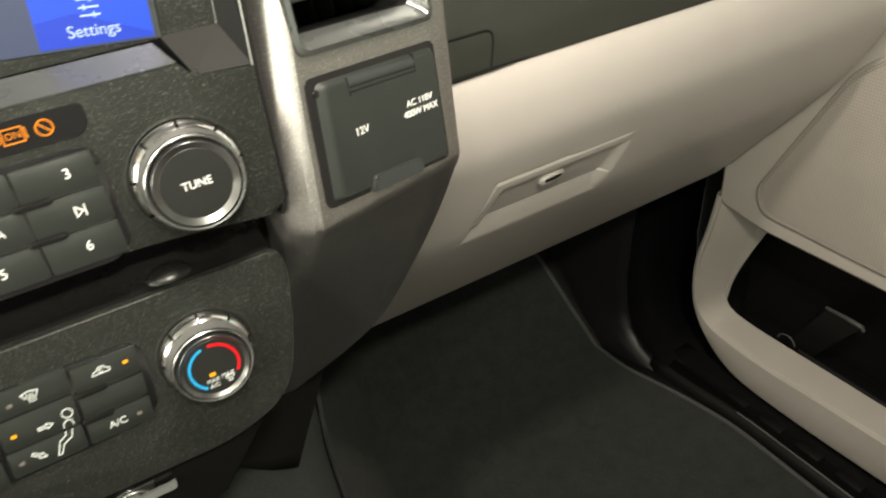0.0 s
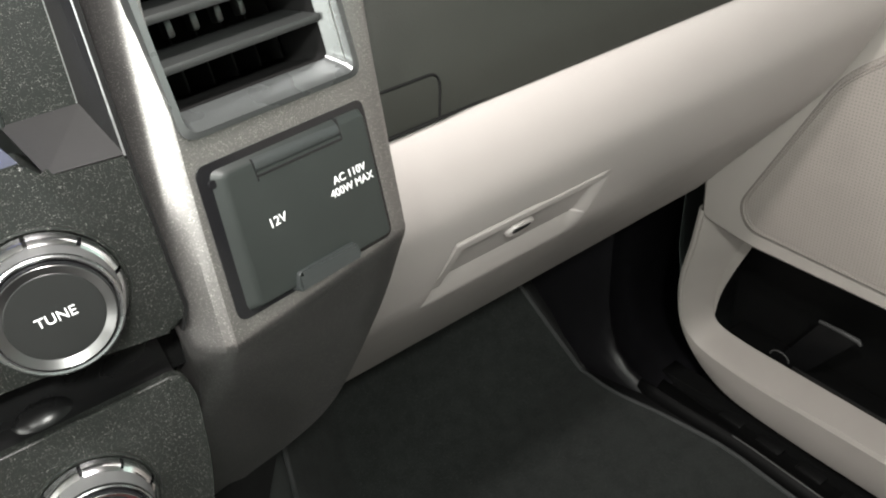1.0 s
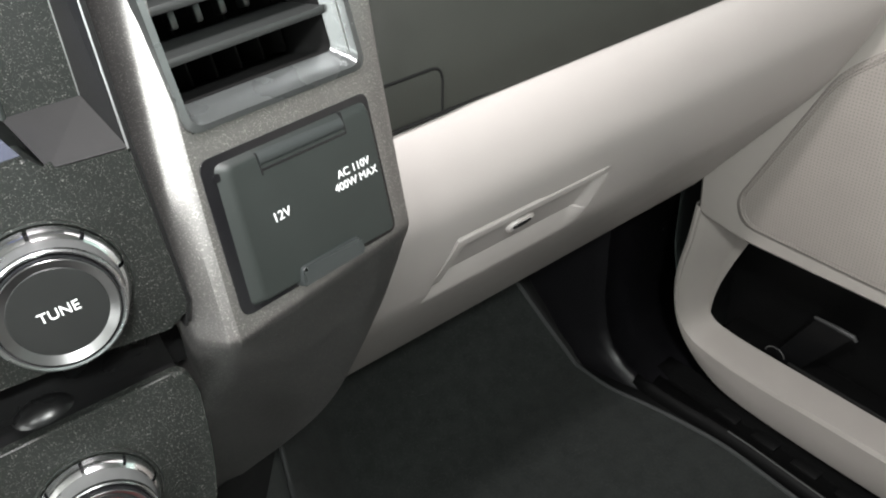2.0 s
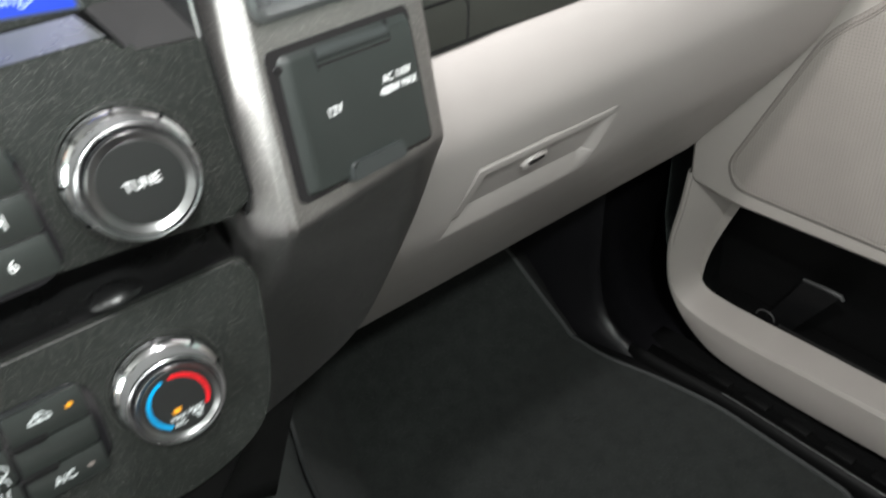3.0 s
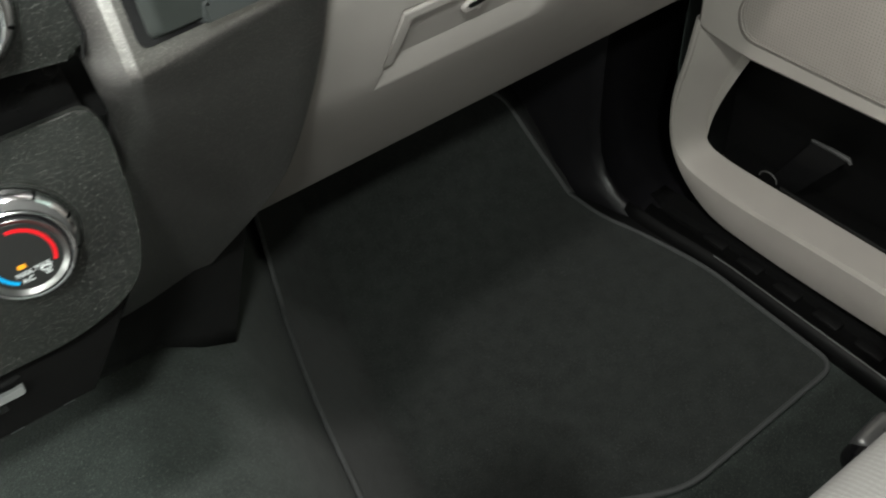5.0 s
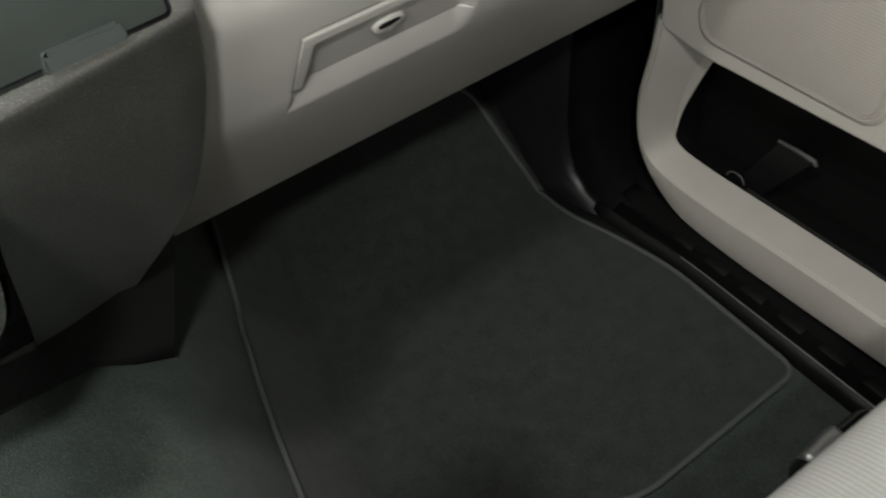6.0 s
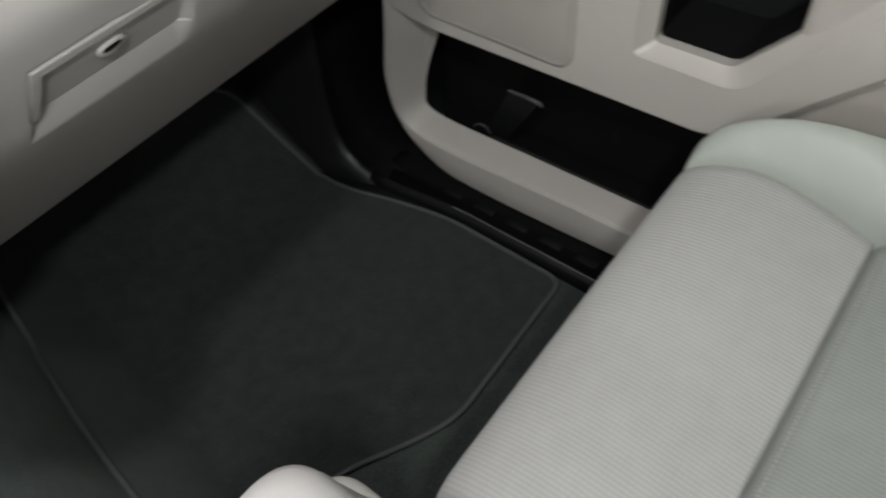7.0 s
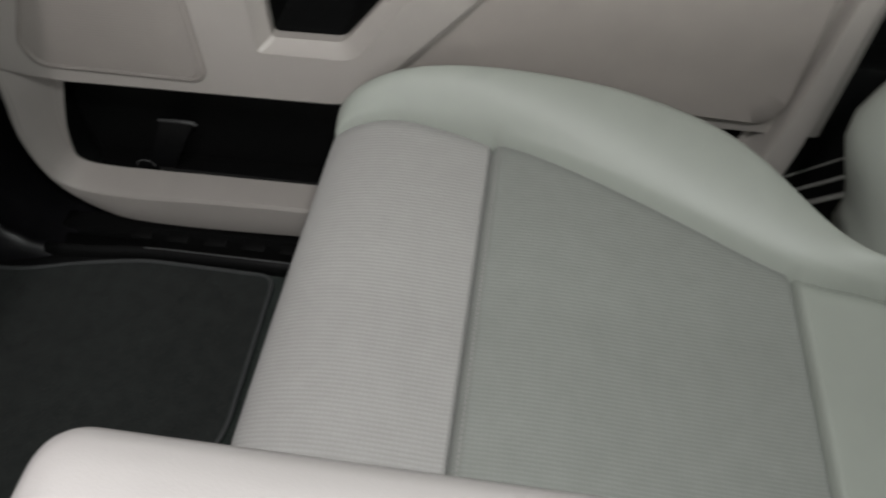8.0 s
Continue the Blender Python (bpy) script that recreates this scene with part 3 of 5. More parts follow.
zs = [0.384 + 0.006 * i for i in range(36)] + [0.600, 0.609, 0.614, 0.618, 0.621, 0.624, 0.628, 0.634, 0.66, 0.69, 0.6965, 0.73, 0.7935, 0.80]
bm = bmesh.new()
grid = []
for z in zs:
    xl = glide(SURF_L, z)
    xr = max(glide(SURF_R, z), xl + 0.012)
    w = xr - xl
    cols = [(xl + 0.002, 0.075), (xl + 0.0005, 0.026), (xl + 0.0015, 0.021), (xl + 0.0035, 0.0165), (xl + 0.012, 0.0028), (xl + 0.016, 0.0)]
    if z > 0.60:
        mids = [(0.1660, 0.0), (0.2390, 0.0)]
        k = step(0.60, 0.66, z)
        mids = [(xl + w * 0.3 + (0.1660 - xl - w * 0.3) * k, 0.0), (xl + w * 0.8 + (0.2390 - xl - w * 0.8) * k, 0.0)]
    else:
        mids = [(xl + w * 0.3 + 0.010, 0.0), (xl + w * 0.8, 0.0)]
    cols += mids + [(xr - 0.0035, 0.0), (xr - 0.001, 0.0015), (xr, 0.005), (xr, 0.060)]
    row = []
    for i, (x, d) in enumerate(cols):
        y = face_y(x, z)
        if i < 5 and z < 0.621:
            taper = glide([(0.34, 0.03), (0.50, 0.04), (0.555, 0.12), (0.585, 0.32), (0.605, 0.68), (0.621, 1.0), (0.64, 1.0)], z)
            row.append(bm.verts.new((x, y + max(d * taper, 0.04 if i == 0 else 0.0), z)))
        else:
            row.append(bm.verts.new((x, y + d, z)))
    grid.append(row)
for j in range(len(zs) - 1):
    for i in range(len(grid[0]) - 1):
        if i == 6 and 0.6965 <= zs[j] < 0.7935:
            continue
        bm.faces.new((grid[j][i], grid[j][i + 1], grid[j + 1][i + 1], grid[j + 1][i]))
inside(part("stack_surround", bm, PILLAR, smooth=0.5, label="dark grey metallic surround with satin edge"), dash)

# black cover under the surround, ending over the carpet
low = [(0.152, 0.130, 0.250), (0.138, 0.079, 0.268), (0.115, 0.073, 0.288), (0.089, 0.063, 0.322), (0.066, 0.022, 0.364), (0.045, -0.023, 0.411), (0.0, -0.023, 0.411), (-0.26, -0.023, 0.413)]
high = [(0.192, 0.130, 0.40), (0.190, 0.070, 0.396), (0.150, 0.056, 0.396), (0.110, 0.046, 0.396), (0.078, 0.038, 0.396), (0.085, -0.094, 0.512), (0.0, -0.096, 0.4865), (-0.26, -0.096, 0.488)]
cl, ch = [Vector(p) for p in low], [Vector(p) for p in high]
bm = sheet([[a.lerp(b, k / 6) for k in range(7)] for a, b in zip(cl, ch)])
inside(solid(part("tunnel_cover", bm, MATT, smooth=1.0, label="black tunnel cover"), 0.003, 0), dash)

bm = box(bmesh.new(), pose(-0.064, 0.165, 0.525), 0.392, 0.29, 0.190, 0.004)
inside(part("stack_core", bm, MATT, label="black core behind the panels"), dash)

# ---- frames of the stack face and of the surround face ----
EN = Vector((0, -1, 0.15)).normalized()
EV = Vector((0, 0.15, 1)).normalized()
MS = Matrix((Vector((1, 0, 0)), EV, EN)).transposed().to_4x4()
MS.translation = Vector((0, -0.100, 0.57))
CN = Vector((0.2421, -0.95, 0.1973)).normalized()
CU = Vector((0.9702, 0.2394, -0.0378)).normalized()
MC = Matrix((CU, CN.cross(CU), CN)).transposed().to_4x4()
MC.translation = Vector((0.167, -0.089, 0.681))


def at_s(u, z, d=0.0, turn=0.0):
    return MS @ Matrix.Translation((u, (z - 0.57) * 1.0112, d)) @ pose(0, 0, 0, 0, 0, turn)


def s_poly(pts):
    return [(u, (z - 0.57) * 1.0112) for u, z in pts]


# ---- air vent ----
SLAT = material("dark_grey_slat_plastic", (0.026, 0.028, 0.0275), 0.42, bump=0.4)
vent = thing("air_vent", "dashboard air vent with satin grey frame and dark slats", "air vent", (0.2, -0.07, 0.70))
o = [(-0.0035, 0.0158), (0.0795, 0.0135), (0.0815, 0.135), (-0.001, 0.135)]
q = [(0.0008, 0.0250), (0.0708, 0.0235), (0.0725, 0.125), (0.0020, 0.125)]
ro, rq = rounded(o, 0.006, 5), rounded(q, 0.0035, 5)
mid = [((a[0] + b[0]) / 2, (a[1] + b[1]) / 2) for a, b in zip(ro, rq)]
rows = [[MC @ Vector((x, y, -0.004)) for x, y in ro], [MC @ Vector((x, y, 0.0022)) for x, y in ro], [MC @ Vector((x * 0.97 + 0.001, y, 0.0034)) for x, y in [((3 * a[0] + b[0]) / 4, (3 * a[1] + b[1]) / 4) for a, b in zip(ro, rq)]],
        [MC @ Vector((x, y, 0.0010)) for x, y in mid], [MC @ Vector((x, y, -0.005)) for x, y in rq]]
inside(part("vent_frame", sheet(rows, closed=True), VENT_TRIM, smooth=0.5, label="satin grey vent frame"), vent)
rows = [[MC @ Vector((x, y, -0.0052)) for x, y in rq], [MC @ Vector((x, y, -0.075)) for x, y in rq]]
inside(part("vent_duct", sheet(rows, closed=True), MATT, smooth=0.5, label="black vent duct"), vent)
bm = box(bmesh.new(), MC @ pose(0.036, 0.075, -0.078), 0.08, 0.13, 0.006)
inside(part("vent_back", bm, MATT), vent)
for v, tilt in [(0.0385, 8), (0.0555, 8), (0.0725, 8), (0.090, 8), (0.107, 8)]:
    bm = box(bmesh.new(), MC @ pose(0.0362, v + 0.003, -0.016) @ pose(0, 0, 0, tilt, 0, 0), 0.0705, 0.0034, 0.028, 0.0012)
    inside(part("vent_slat", bm, SLAT), vent)
for i in range(6):
    bm = box(bmesh.new(), MC @ pose(0.0085 + 0.0115 * i, 0.075, -0.044) @ pose(0, 0, 0, 0, 14, 0), 0.0014, 0.10, 0.022, 0.0005)
    inside(part("vent_vane", bm, MATT), vent)
for i in range(5):
    for v in (0.0515, 0.0690):
        bm = box(bmesh.new(), MC @ pose(0.0075 + 0.0105 * i, v, -0.0230), 0.0030, 0.0075, 0.006, 0.001)
        inside(part("vane_link", bm, DARK_METAL), vent)

# ---- outlet door ----
outlet = thing("outlet_cover", "closed slate plastic outlet door lettered in white", "outlet cover", (0.2, -0.09, 0.65))
base = rounded([(-0.0095, -0.0548), (0.0722, -0.0578), (0.0768, 0.0042), (-0.0035, 0.0062)], 0.0045, 5)
bm = prism(bmesh.new(), base, -0.004, 0.0006, MC)
inside(part("outlet_gasket", bm, GLOSS), outlet)
ML = MC @ Matrix.Translation((0, 0, -0.0042))
lid = rounded([(-0.0082, -0.0535), (0.0709, -0.0565), (0.0753, 0.0030), (-0.0023, 0.0050)], 0.0040, 5)
LID = [(-0.0082, -0.0535), (0.0709, -0.0565), (0.0753, 0.0030), (-0.0023, 0.0050)]


def lid_ring(k, r):
    """The lid's outline drawn in: far at the rolled left side, less at the top, a little at the rest; k from 0 to 1."""
    (x0, y0), (x1, y1), (x2, y2), (x3, y3) = LID
    return rounded([(x0 + 0.0092 * k, y0 + 0.0014 * k), (x1 - 0.0016 * k, y1 + 0.0014 * k), (x2 - 0.0022 * k, y2 - 0.0052 * k), (x3 + 0.0092 * k, y3 - 0.0052 * k)], r, 5)


rows = []
for k, h, r in ((0.0, 0.0, 0.0040), (0.0, 0.0022, 0.0040), (0.10, 0.0034, 0.0038), (0.40, 0.0049, 0.0034), (0.66, 0.0063, 0.0030), (0.84, 0.0070, 0.0026), (1.0, 0.0072, 0.0022)):
    rows.append([ML @ Vector((x, y, h)) for x, y in lid_ring(k, r)])
bm = sheet(rows, closed=True)
bm.verts.ensure_lookup_table()
bm.faces.new(list(bm.verts)[-len(lid):])
inside(part("outlet_lid", bm, COVER, smooth=0.7), outlet)
bm = tube(bmesh.new(), [ML @ Vector((0.0178, -0.0016, 0.0046)), ML @ Vector((0.0388, -0.0024, 0.0046)), ML @ Vector((0.0590, -0.0032, 0.0046))], 0.0034, 24)
inside(part("lid_hinge", bm, TAB_DARK, smooth=0.9, label="slate hinge barrel"), outlet)
bm = prism(bmesh.new(), [(0.0178, -0.0058), (0.0592, -0.0074), (0.0592, -0.0066), (0.0178, -0.0050)], 0.006, 0.00745, ML)
inside(part("hinge_gap", bm, GLOSS), outlet)
for u_ in (0.0174, 0.0592):
    bm = prism(bmesh.new(), [(u_, -0.0070 - 0.0004), (u_ + 0.0005, -0.0070), (u_ + 0.0005, 0.0014), (u_, 0.0014)], 0.004, 0.0074, ML)
    inside(part("hinge_gap", bm, GLOSS), outlet)
bm = prism(bmesh.new(), rounded([(0.0160, -0.0552), (0.0500, -0.0565), (0.0490, -0.0490), (0.0190, -0.0478)], 0.0012), 0.002, 0.0096, ML, 0.0020, 3)
inside(part("lid_tab", bm, TAB_DARK, label="slate lid tab"), outlet)
bm = lathe(bmesh.new(), [(0.0016, 0.005), (0.0016, 0.0062), (0.0, 0.0062)], ML @ Matrix.Translation((0.0010, -0.0014, -0.0006)), 14)
inside(part("lid_pin", bm, GLOSS), outlet)
txt = ML @ Matrix.Translation((0, 0, 0.0074))
lettering("outlet_lettering", "12V", 0.0053, txt @ Matrix.Translation((0.0192, -0.0246, 0)), PRINT, outlet)
lettering("outlet_lettering", "AC 110V", 0.0047, txt @ Matrix.Translation((0.0578, -0.0217, 0)) @ pose(0, 0, 0, 0, 0, -1), PRINT, outlet)
lettering("outlet_lettering", "400W MAX", 0.0047, txt @ Matrix.Translation((0.0576, -0.0267, 0)) @ pose(0, 0, 0, 0, 0, -1), PRINT, outlet)
for ob in outlet.children:
    if ob.name.startswith("outlet_lettering"):
        ob.matrix_parent_inverse = outlet.matrix_basis.inverted()


def stick(ob, parent):
    ob.parent = parent
    ob.matrix_parent_inverse = parent.matrix_basis.inverted()
    return ob


# ---- radio ----
radio = thing("radio", "black radio panel with display, preset buttons and tuning knob", "radio", (0.0, -0.09, 0.68))
RADIO_OUT = [(-0.26, 0.640), (0.08, 0.6360), (0.139, 0.6290), (0.1435, 0.637), (0.1462, 0.6972), (0.1205, 0.6992), (0.1150, 0.7060), (-0.26, 0.7060)]
bm = prism(bmesh.new(), s_poly(rounded(RADIO_OUT, [0, 0.05, 0.006, 0.004, 0.001, 0.002, 0.002, 0])), -0.02, 0.0, MS, 0.0022, 3)
inside(part("radio_fascia", bm, FASCIA), radio)
bm = prism(bmesh.new(), s_poly([(0.1458, 0.6960), (0.1465, 0.690), (0.1535, 0.80), (0.1522, 0.80)]), -0.02, -0.0004, MS, 0.0004, 2)
inside(part("radio_side_rim", bm, FASCIA), radio)
bm = prism(bmesh.new(), s_poly([(0.1390, 0.6282), (0.1400, 0.6276), (0.1448, 0.6368), (0.1474, 0.6972), (0.1551, 0.80), (0.1531, 0.80), (0.1458, 0.6972), (0.1431, 0.637)]), -0.02, 0.0003, MS)
inside(part("side_joint", bm, RIB, label="dark joint beside the surround"), radio)


def mesh_of(pts, faces, m):
    """A small mesh of flat faces over local points."""
    b_ = bmesh.new()
    vs = [b_.verts.new(m @ Vector(p)) for p in pts]
    for f in faces:
        b_.faces.new([vs[k] for k in f])
    return b_


# the display sits back in a recess with sloped ledges and a smooth side wall
DEEP = -0.0196
bm = prism(bmesh.new(), [(-0.26, 0.146), (0.1402, 0.146), (0.1485, 0.232), (-0.26, 0.232)], DEEP - 0.004, DEEP, MS)
inside(part("recess_back", bm, FASCIA), radio)
bm = mesh_of([(0.1208, 0.1305, -0.0008), (0.1458, 0.1287, -0.0008), (0.1405, 0.1462, DEEP + 0.0002), (0.1150, 0.1468, DEEP + 0.0002), (0.1195, 0.1310, -0.014), (0.1150, 0.1460, -0.024)], [(0, 1, 2, 3), (0, 3, 5, 4)], MS)
inside(solid(part("recess_ledge", bm, MATT, smooth=0), 0.0012, 0), radio)
bm = mesh_of([(0.1458, 0.1287, -0.0008), (0.1535, 0.232, -0.0008), (0.1487, 0.232, DEEP + 0.0002), (0.1402, 0.1462, DEEP + 0.0002)], [(0, 1, 2, 3)], MS)
inside(solid(part("recess_side_wall", bm, MATT, smooth=0, label="smooth slate side wall"), 0.0010, 0), radio)
# paler tubes put the highlights of the rounded recess edges into colour
for ends in ([(0.1458, 0.1287, -0.0008), (0.1535, 0.232, -0.0008)], [(0.1402, 0.1464, DEEP), (0.1487, 0.232, DEEP)], [(0.1402, 0.1464, DEEP), (0.1458, 0.1287, -0.0008)]):
    bm = tube(bmesh.new(), [MS @ Vector(p) for p in ends], 0.0007, 8)
    inside(part("recess_edge_highlight", bm, SKIRT), radio)
bm = mesh_of([(-0.26, 0.1372, -0.0010), (0.1148, 0.1372, -0.0010), (0.1100, 0.1452, -0.0150), (-0.26, 0.1462, -0.0150)], [(0, 1, 2, 3)], MS)
inside(solid(part("screen_ledge", bm, VENT_TRIM, smooth=0, label="smooth grey ledge below the display"), 0.0010, 0), radio)
bm = tube(bmesh.new(), [MS @ Vector((0.1148, 0.1464, DEEP)), MS @ Vector((0.1225, 0.212, DEEP))], 0.0016, 8)
inside(part("screen_bezel", bm, COVER), radio)
bm = prism(bmesh.new(), [(-0.12, 0.168), (0.1135, 0.1468), (0.1210, 0.212), (-0.12, 0.212)], DEEP, DEEP + 0.0006, MS)
scr = inside(part("display", bm, SCREEN_DIM, label="lit display with a blue settings tile"), radio)
bm = prism(bmesh.new(), [(0.0688, 0.1519), (0.1126, 0.1478), (0.1200, 0.212), (0.0749, 0.212)], DEEP + 0.0005, DEEP + 0.0010, MS)
stick(part("display_tile", bm, SCREEN_BLUE), scr)
bm = prism(bmesh.new(), [(0.0690, 0.1521), (0.1124, 0.1480), (0.1126, 0.1496), (0.0856, 0.1631), (0.0700, 0.1623)], DEEP + 0.0009, DEEP + 0.0012, MS)
stick(part("display_tile_shade", bm, SCREEN_DEEP), scr)
MD = MS @ Matrix.Translation((0, 0, DEEP + 0.0014)) 
stick(lettering("display_lettering", "Settings", 0.0066, MD @ Matrix.Translation((0.0906, 0.1553, 0)) @ pose(0, 0, 0, 0, 0, -5), SCREEN_WHITE, None), scr)
icon = []
for k in range(3):
    icon.append([(-0.0037, 0.0031 * k), (0.0037, 0.0031 * k)])
    kx = (0.0015, -0.0017, 0.0012)[k]
    icon.append([(kx, 0.0031 * k - 0.0009), (kx, 0.0031 * k + 0.0009)])
stick(part("display_icon", strokes(icon, 0.0007, MD @ Matrix.Translation((0.0913, 0.1612, 0)) @ pose(0, 0, 0, 0, 0, -5)), SCREEN_WHITE, smooth=0), scr)
# warning strip
bm = prism(bmesh.new(), s_poly(rounded([(-0.10, 0.6888), (0.0715, 0.6888), (0.0752, 0.6935), (0.0745, 0.7012), (-0.10, 0.7012)], 0.002)), -0.002, 0.0006, MS, 0.0004, 1)
inside(part("warning_strip", bm, GLOSS, label="gloss black warning light strip"), radio)
def ring_pts(cx_, cz_, r, n=24, a0=0.0, a1=360.0):
    return [(cx_ + r * math.cos(radians(a0 + (a1 - a0) * i / n)), (cz_ - 0.57) * 1.0112 + r * math.sin(radians(a0 + (a1 - a0) * i / n))) for i in range(n + 1)]
w = ring_pts(0.0592, 0.6953, 0.0031)
stick(part("warning_light", strokes([w, [w[9], w[21]]], 0.0006, MS @ Matrix.Translation((0, 0, 0.0008))), ORANGE, smooth=0), radio)
z0, z1 = (0.6925 - 0.57) * 1.0112, (0.6982 - 0.57) * 1.0112
sq = [(0.0440, z0), (0.0515, z0), (0.0515, z1), (0.0440, z1), (0.0440, z0)]
stick(part("warning_light", strokes([sq, [(0.0440, z1 - 0.0009), (0.0430, z1 - 0.0009), (0.0430, z0 + 0.0009)], [(0.0515, z1 - 0.0009), (0.0525, z1 - 0.0009), (0.0525, z0 + 0.0009)]], 0.0005, MS @ Matrix.Translation((0, 0, 0.0008))), ORANGE, smooth=0), radio)
stick(lettering("warning_lettering", "ON", 0.0037, at_s(0.0478, 0.6953, 0.0009), ORANGE, None), radio)
# preset buttons
def key(name, u0, za, u1, zb, parent, mat=BUTTON, d=0.0019, r=0.0012, skew=0.0):
    bm_ = prism(bmesh.new(), s_poly(rounded([(u0 - skew, za), (u1 - skew, za), (u1, zb), (u0, zb)], r)), -0.001, d, MS, 0.0006, 2)
    return inside(part(name, bm_, mat), parent)
bm = prism(bmesh.new(), s_poly(rounded([(-0.16, 0.6345), (0.0655, 0.6345), (0.0735, 0.6400), (0.0735, 0.6790), (0.0690, 0.6850), (-0.16, 0.6850)], 0.004)), -0.001, 0.0010, MS, 0.0008, 2)
inside(part("button_bed", bm, GLOSS), radio)
for u0, u1 in ((0.0405, 0.0710), (0.0085, 0.0395), (-0.0235, 0.0075)):
    for za, zb in ((0.6682, 0.6828), (0.6527, 0.6672), (0.6370, 0.6517)):
        key("preset_button", u0, za, u1, zb, radio)
    for zb in (0.6677, 0.6522):
        bm = prism(bmesh.new(), s_poly(rounded([(u0 - 0.004, zb - 0.0014), (u0 + 0.011, zb - 0.0014), (u0 + 0.011, zb + 0.0014), (u0 - 0.004, zb + 0.0014)], 0.0014)), 0.0, 0.0027, MS, 0.0008, 2)
        inside(part("finger_rib", bm, RIB), radio)
for text, u, z in (("3", 0.0600, 0.6758), ("6", 0.0573, 0.6446), ("5", 0.0240, 0.6446)):
    stick(lettering("button_lettering", text, 0.0060, at_s(u, z, 0.0020), PRINT, None), radio)
stick(lettering("button_lettering", "MEDIA", 0.0050, at_s(0.0235, 0.6603, 0.0020), PRINT, None), radio)
zz = (0.6600 - 0.57) * 1.0112
stick(part("skip_mark", strokes([[(0.0575, zz - 0.0022), (0.0575, zz + 0.0022), (0.0605, zz), (0.0575, zz - 0.0022)], [(0.0612, zz - 0.0023), (0.0612, zz + 0.0023)]], 0.0005, MS @ Matrix.Translation((0, 0, 0.0020))), PRINT, smooth=0), radio)


# ---- knobs ----
def make_knob(name, parent, u, z, r, tall, face_r, label):
    m = at_s(u, z)
    collar = lathe(bmesh.new(), [(r * 1.15, -0.0005), (r * 1.13, 0.0008), (r * 1.09, 0.0010), (r * 1.05, 0.0002), (0, 0.0002)], m, 56)
    k_ = inside(part(name, collar, FASCIA, label=label), parent)
    rim = lathe(bmesh.new(), [(r * 1.00, 0.0006), (r * 1.03, 0.0012), (r * 1.02, tall * 0.30), (r * 0.95, tall * 0.40)], m, 72)
    stick(part("knob_foot", rim, GLOSS, label="gloss black foot", smooth=0.5), k_)
    for k in range(9):
        a0, b_ = 40 * k + 9, bmesh.new()
        rows_ = []
        for i in range(9):
            a = radians(a0 + 36.5 * i / 8)
            rows_.append([m @ Vector((q_ * math.cos(a), q_ * math.sin(a), h)) for q_, h in ((r * 1.03, 0.0014), (r * 1.07, 0.0020), (r * 1.07, tall * 0.22), (r * 1.045, tall * 0.38), (r * 0.965, tall * 0.48))])
        stick(part("rim_bar", sheet(rows_, b_), CHROME, smooth=0.9), k_)
    skirt = lathe(bmesh.new(), [(r * 0.965, tall * 0.38), (r * 0.955, tall * 0.50), (r * 0.915, tall * 0.86), (r * 0.895, tall * 0.95), (r * 0.865, tall * 0.975), (r * 0.85, tall * 0.95), (r * 0.845, tall * 0.85)], m, 72, caps=False)
    stick(part("knob_skirt", skirt, SKIRT, label="satin grey skirt", smooth=0.6), k_)
    rim = lathe(bmesh.new(), [(r * 0.930, tall * 0.90), (r * 0.922, tall * 0.985), (r * 0.895, tall * 1.005), (r * 0.862, tall * 0.99)], m, 72, caps=False)
    stick(part("skirt_rim", rim, SATIN, label="pale satin rim", smooth=0.7), k_)
    lip = r * 0.80
    edge = lathe(bmesh.new(), [(r * 0.838, tall * 0.80), (r * 0.835, tall * 1.03), (r * 0.825, tall * 1.065), (lip, tall * 1.075), (lip * 0.995, tall * 1.05)], m, 72, caps=False)
    stick(part("knob_edge", edge, GLOSS, label="gloss black edge", smooth=0.5), k_)
    bev = lathe(bmesh.new(), [(lip, tall * 1.07), (lip * 0.985, tall * 1.085), (face_r * 1.10, tall * 1.035), (face_r * 1.0, tall * 0.99)], m, 72, caps=False)
    stick(part("knob_bevel", bev, DARK_METAL, label="dark satin dished bevel", smooth=0.7), k_)
    cap = lathe(bmesh.new(), [(face_r * 1.03, tall * 0.99), (face_r, tall * 1.012), (face_r * 0.7, tall * 1.014), (0, tall * 1.015)], m, 64)
    stick(part("knob_cap", cap, CAP, label="slate cap", smooth=0.5), k_)
    return k_


tune = make_knob("tuning_knob", radio, 0.1047, 0.6603, 0.0228, 0.0170, 0.0148, "black collared tuning knob")
stick(lettering("knob_lettering", "TUNE", 0.0050, at_s(0.1047, 0.6603, 0.01740), PRINT, None), tune)

# ---- black gap with a small tray between radio and climate panel ----
gap = thing("stack_tray", "gloss black recessed tray between radio and climate panel", "tray", (0.0, -0.07, 0.615))
bm = prism(bmesh.new(), s_poly([(-0.26, 0.590), (0.140, 0.590), (0.142, 0.642), (-0.26, 0.646)]), -0.07, -0.045, MS)
inside(part("tray_back", bm, RIB), gap)
prof = [(p.x, p.y) for p in curve([(-0.0030, 0.5950, 0), (-0.0035, 0.6075, 0), (-0.0070, 0.6118, 0), (-0.0150, 0.6150, 0), (-0.0240, 0.6210, 0), (-0.0290, 0.6300, 0), (-0.0300, 0.6480, 0)], 30)]
bm = sheet([[MS @ Vector((u, (z - 0.0 + (0.003 if u < 0 else -0.002 * u / 0.13) - 0.57) * 1.0112, d)) for d, z in prof] for u in [-0.26 + 0.0434 * i for i in range(10)]])
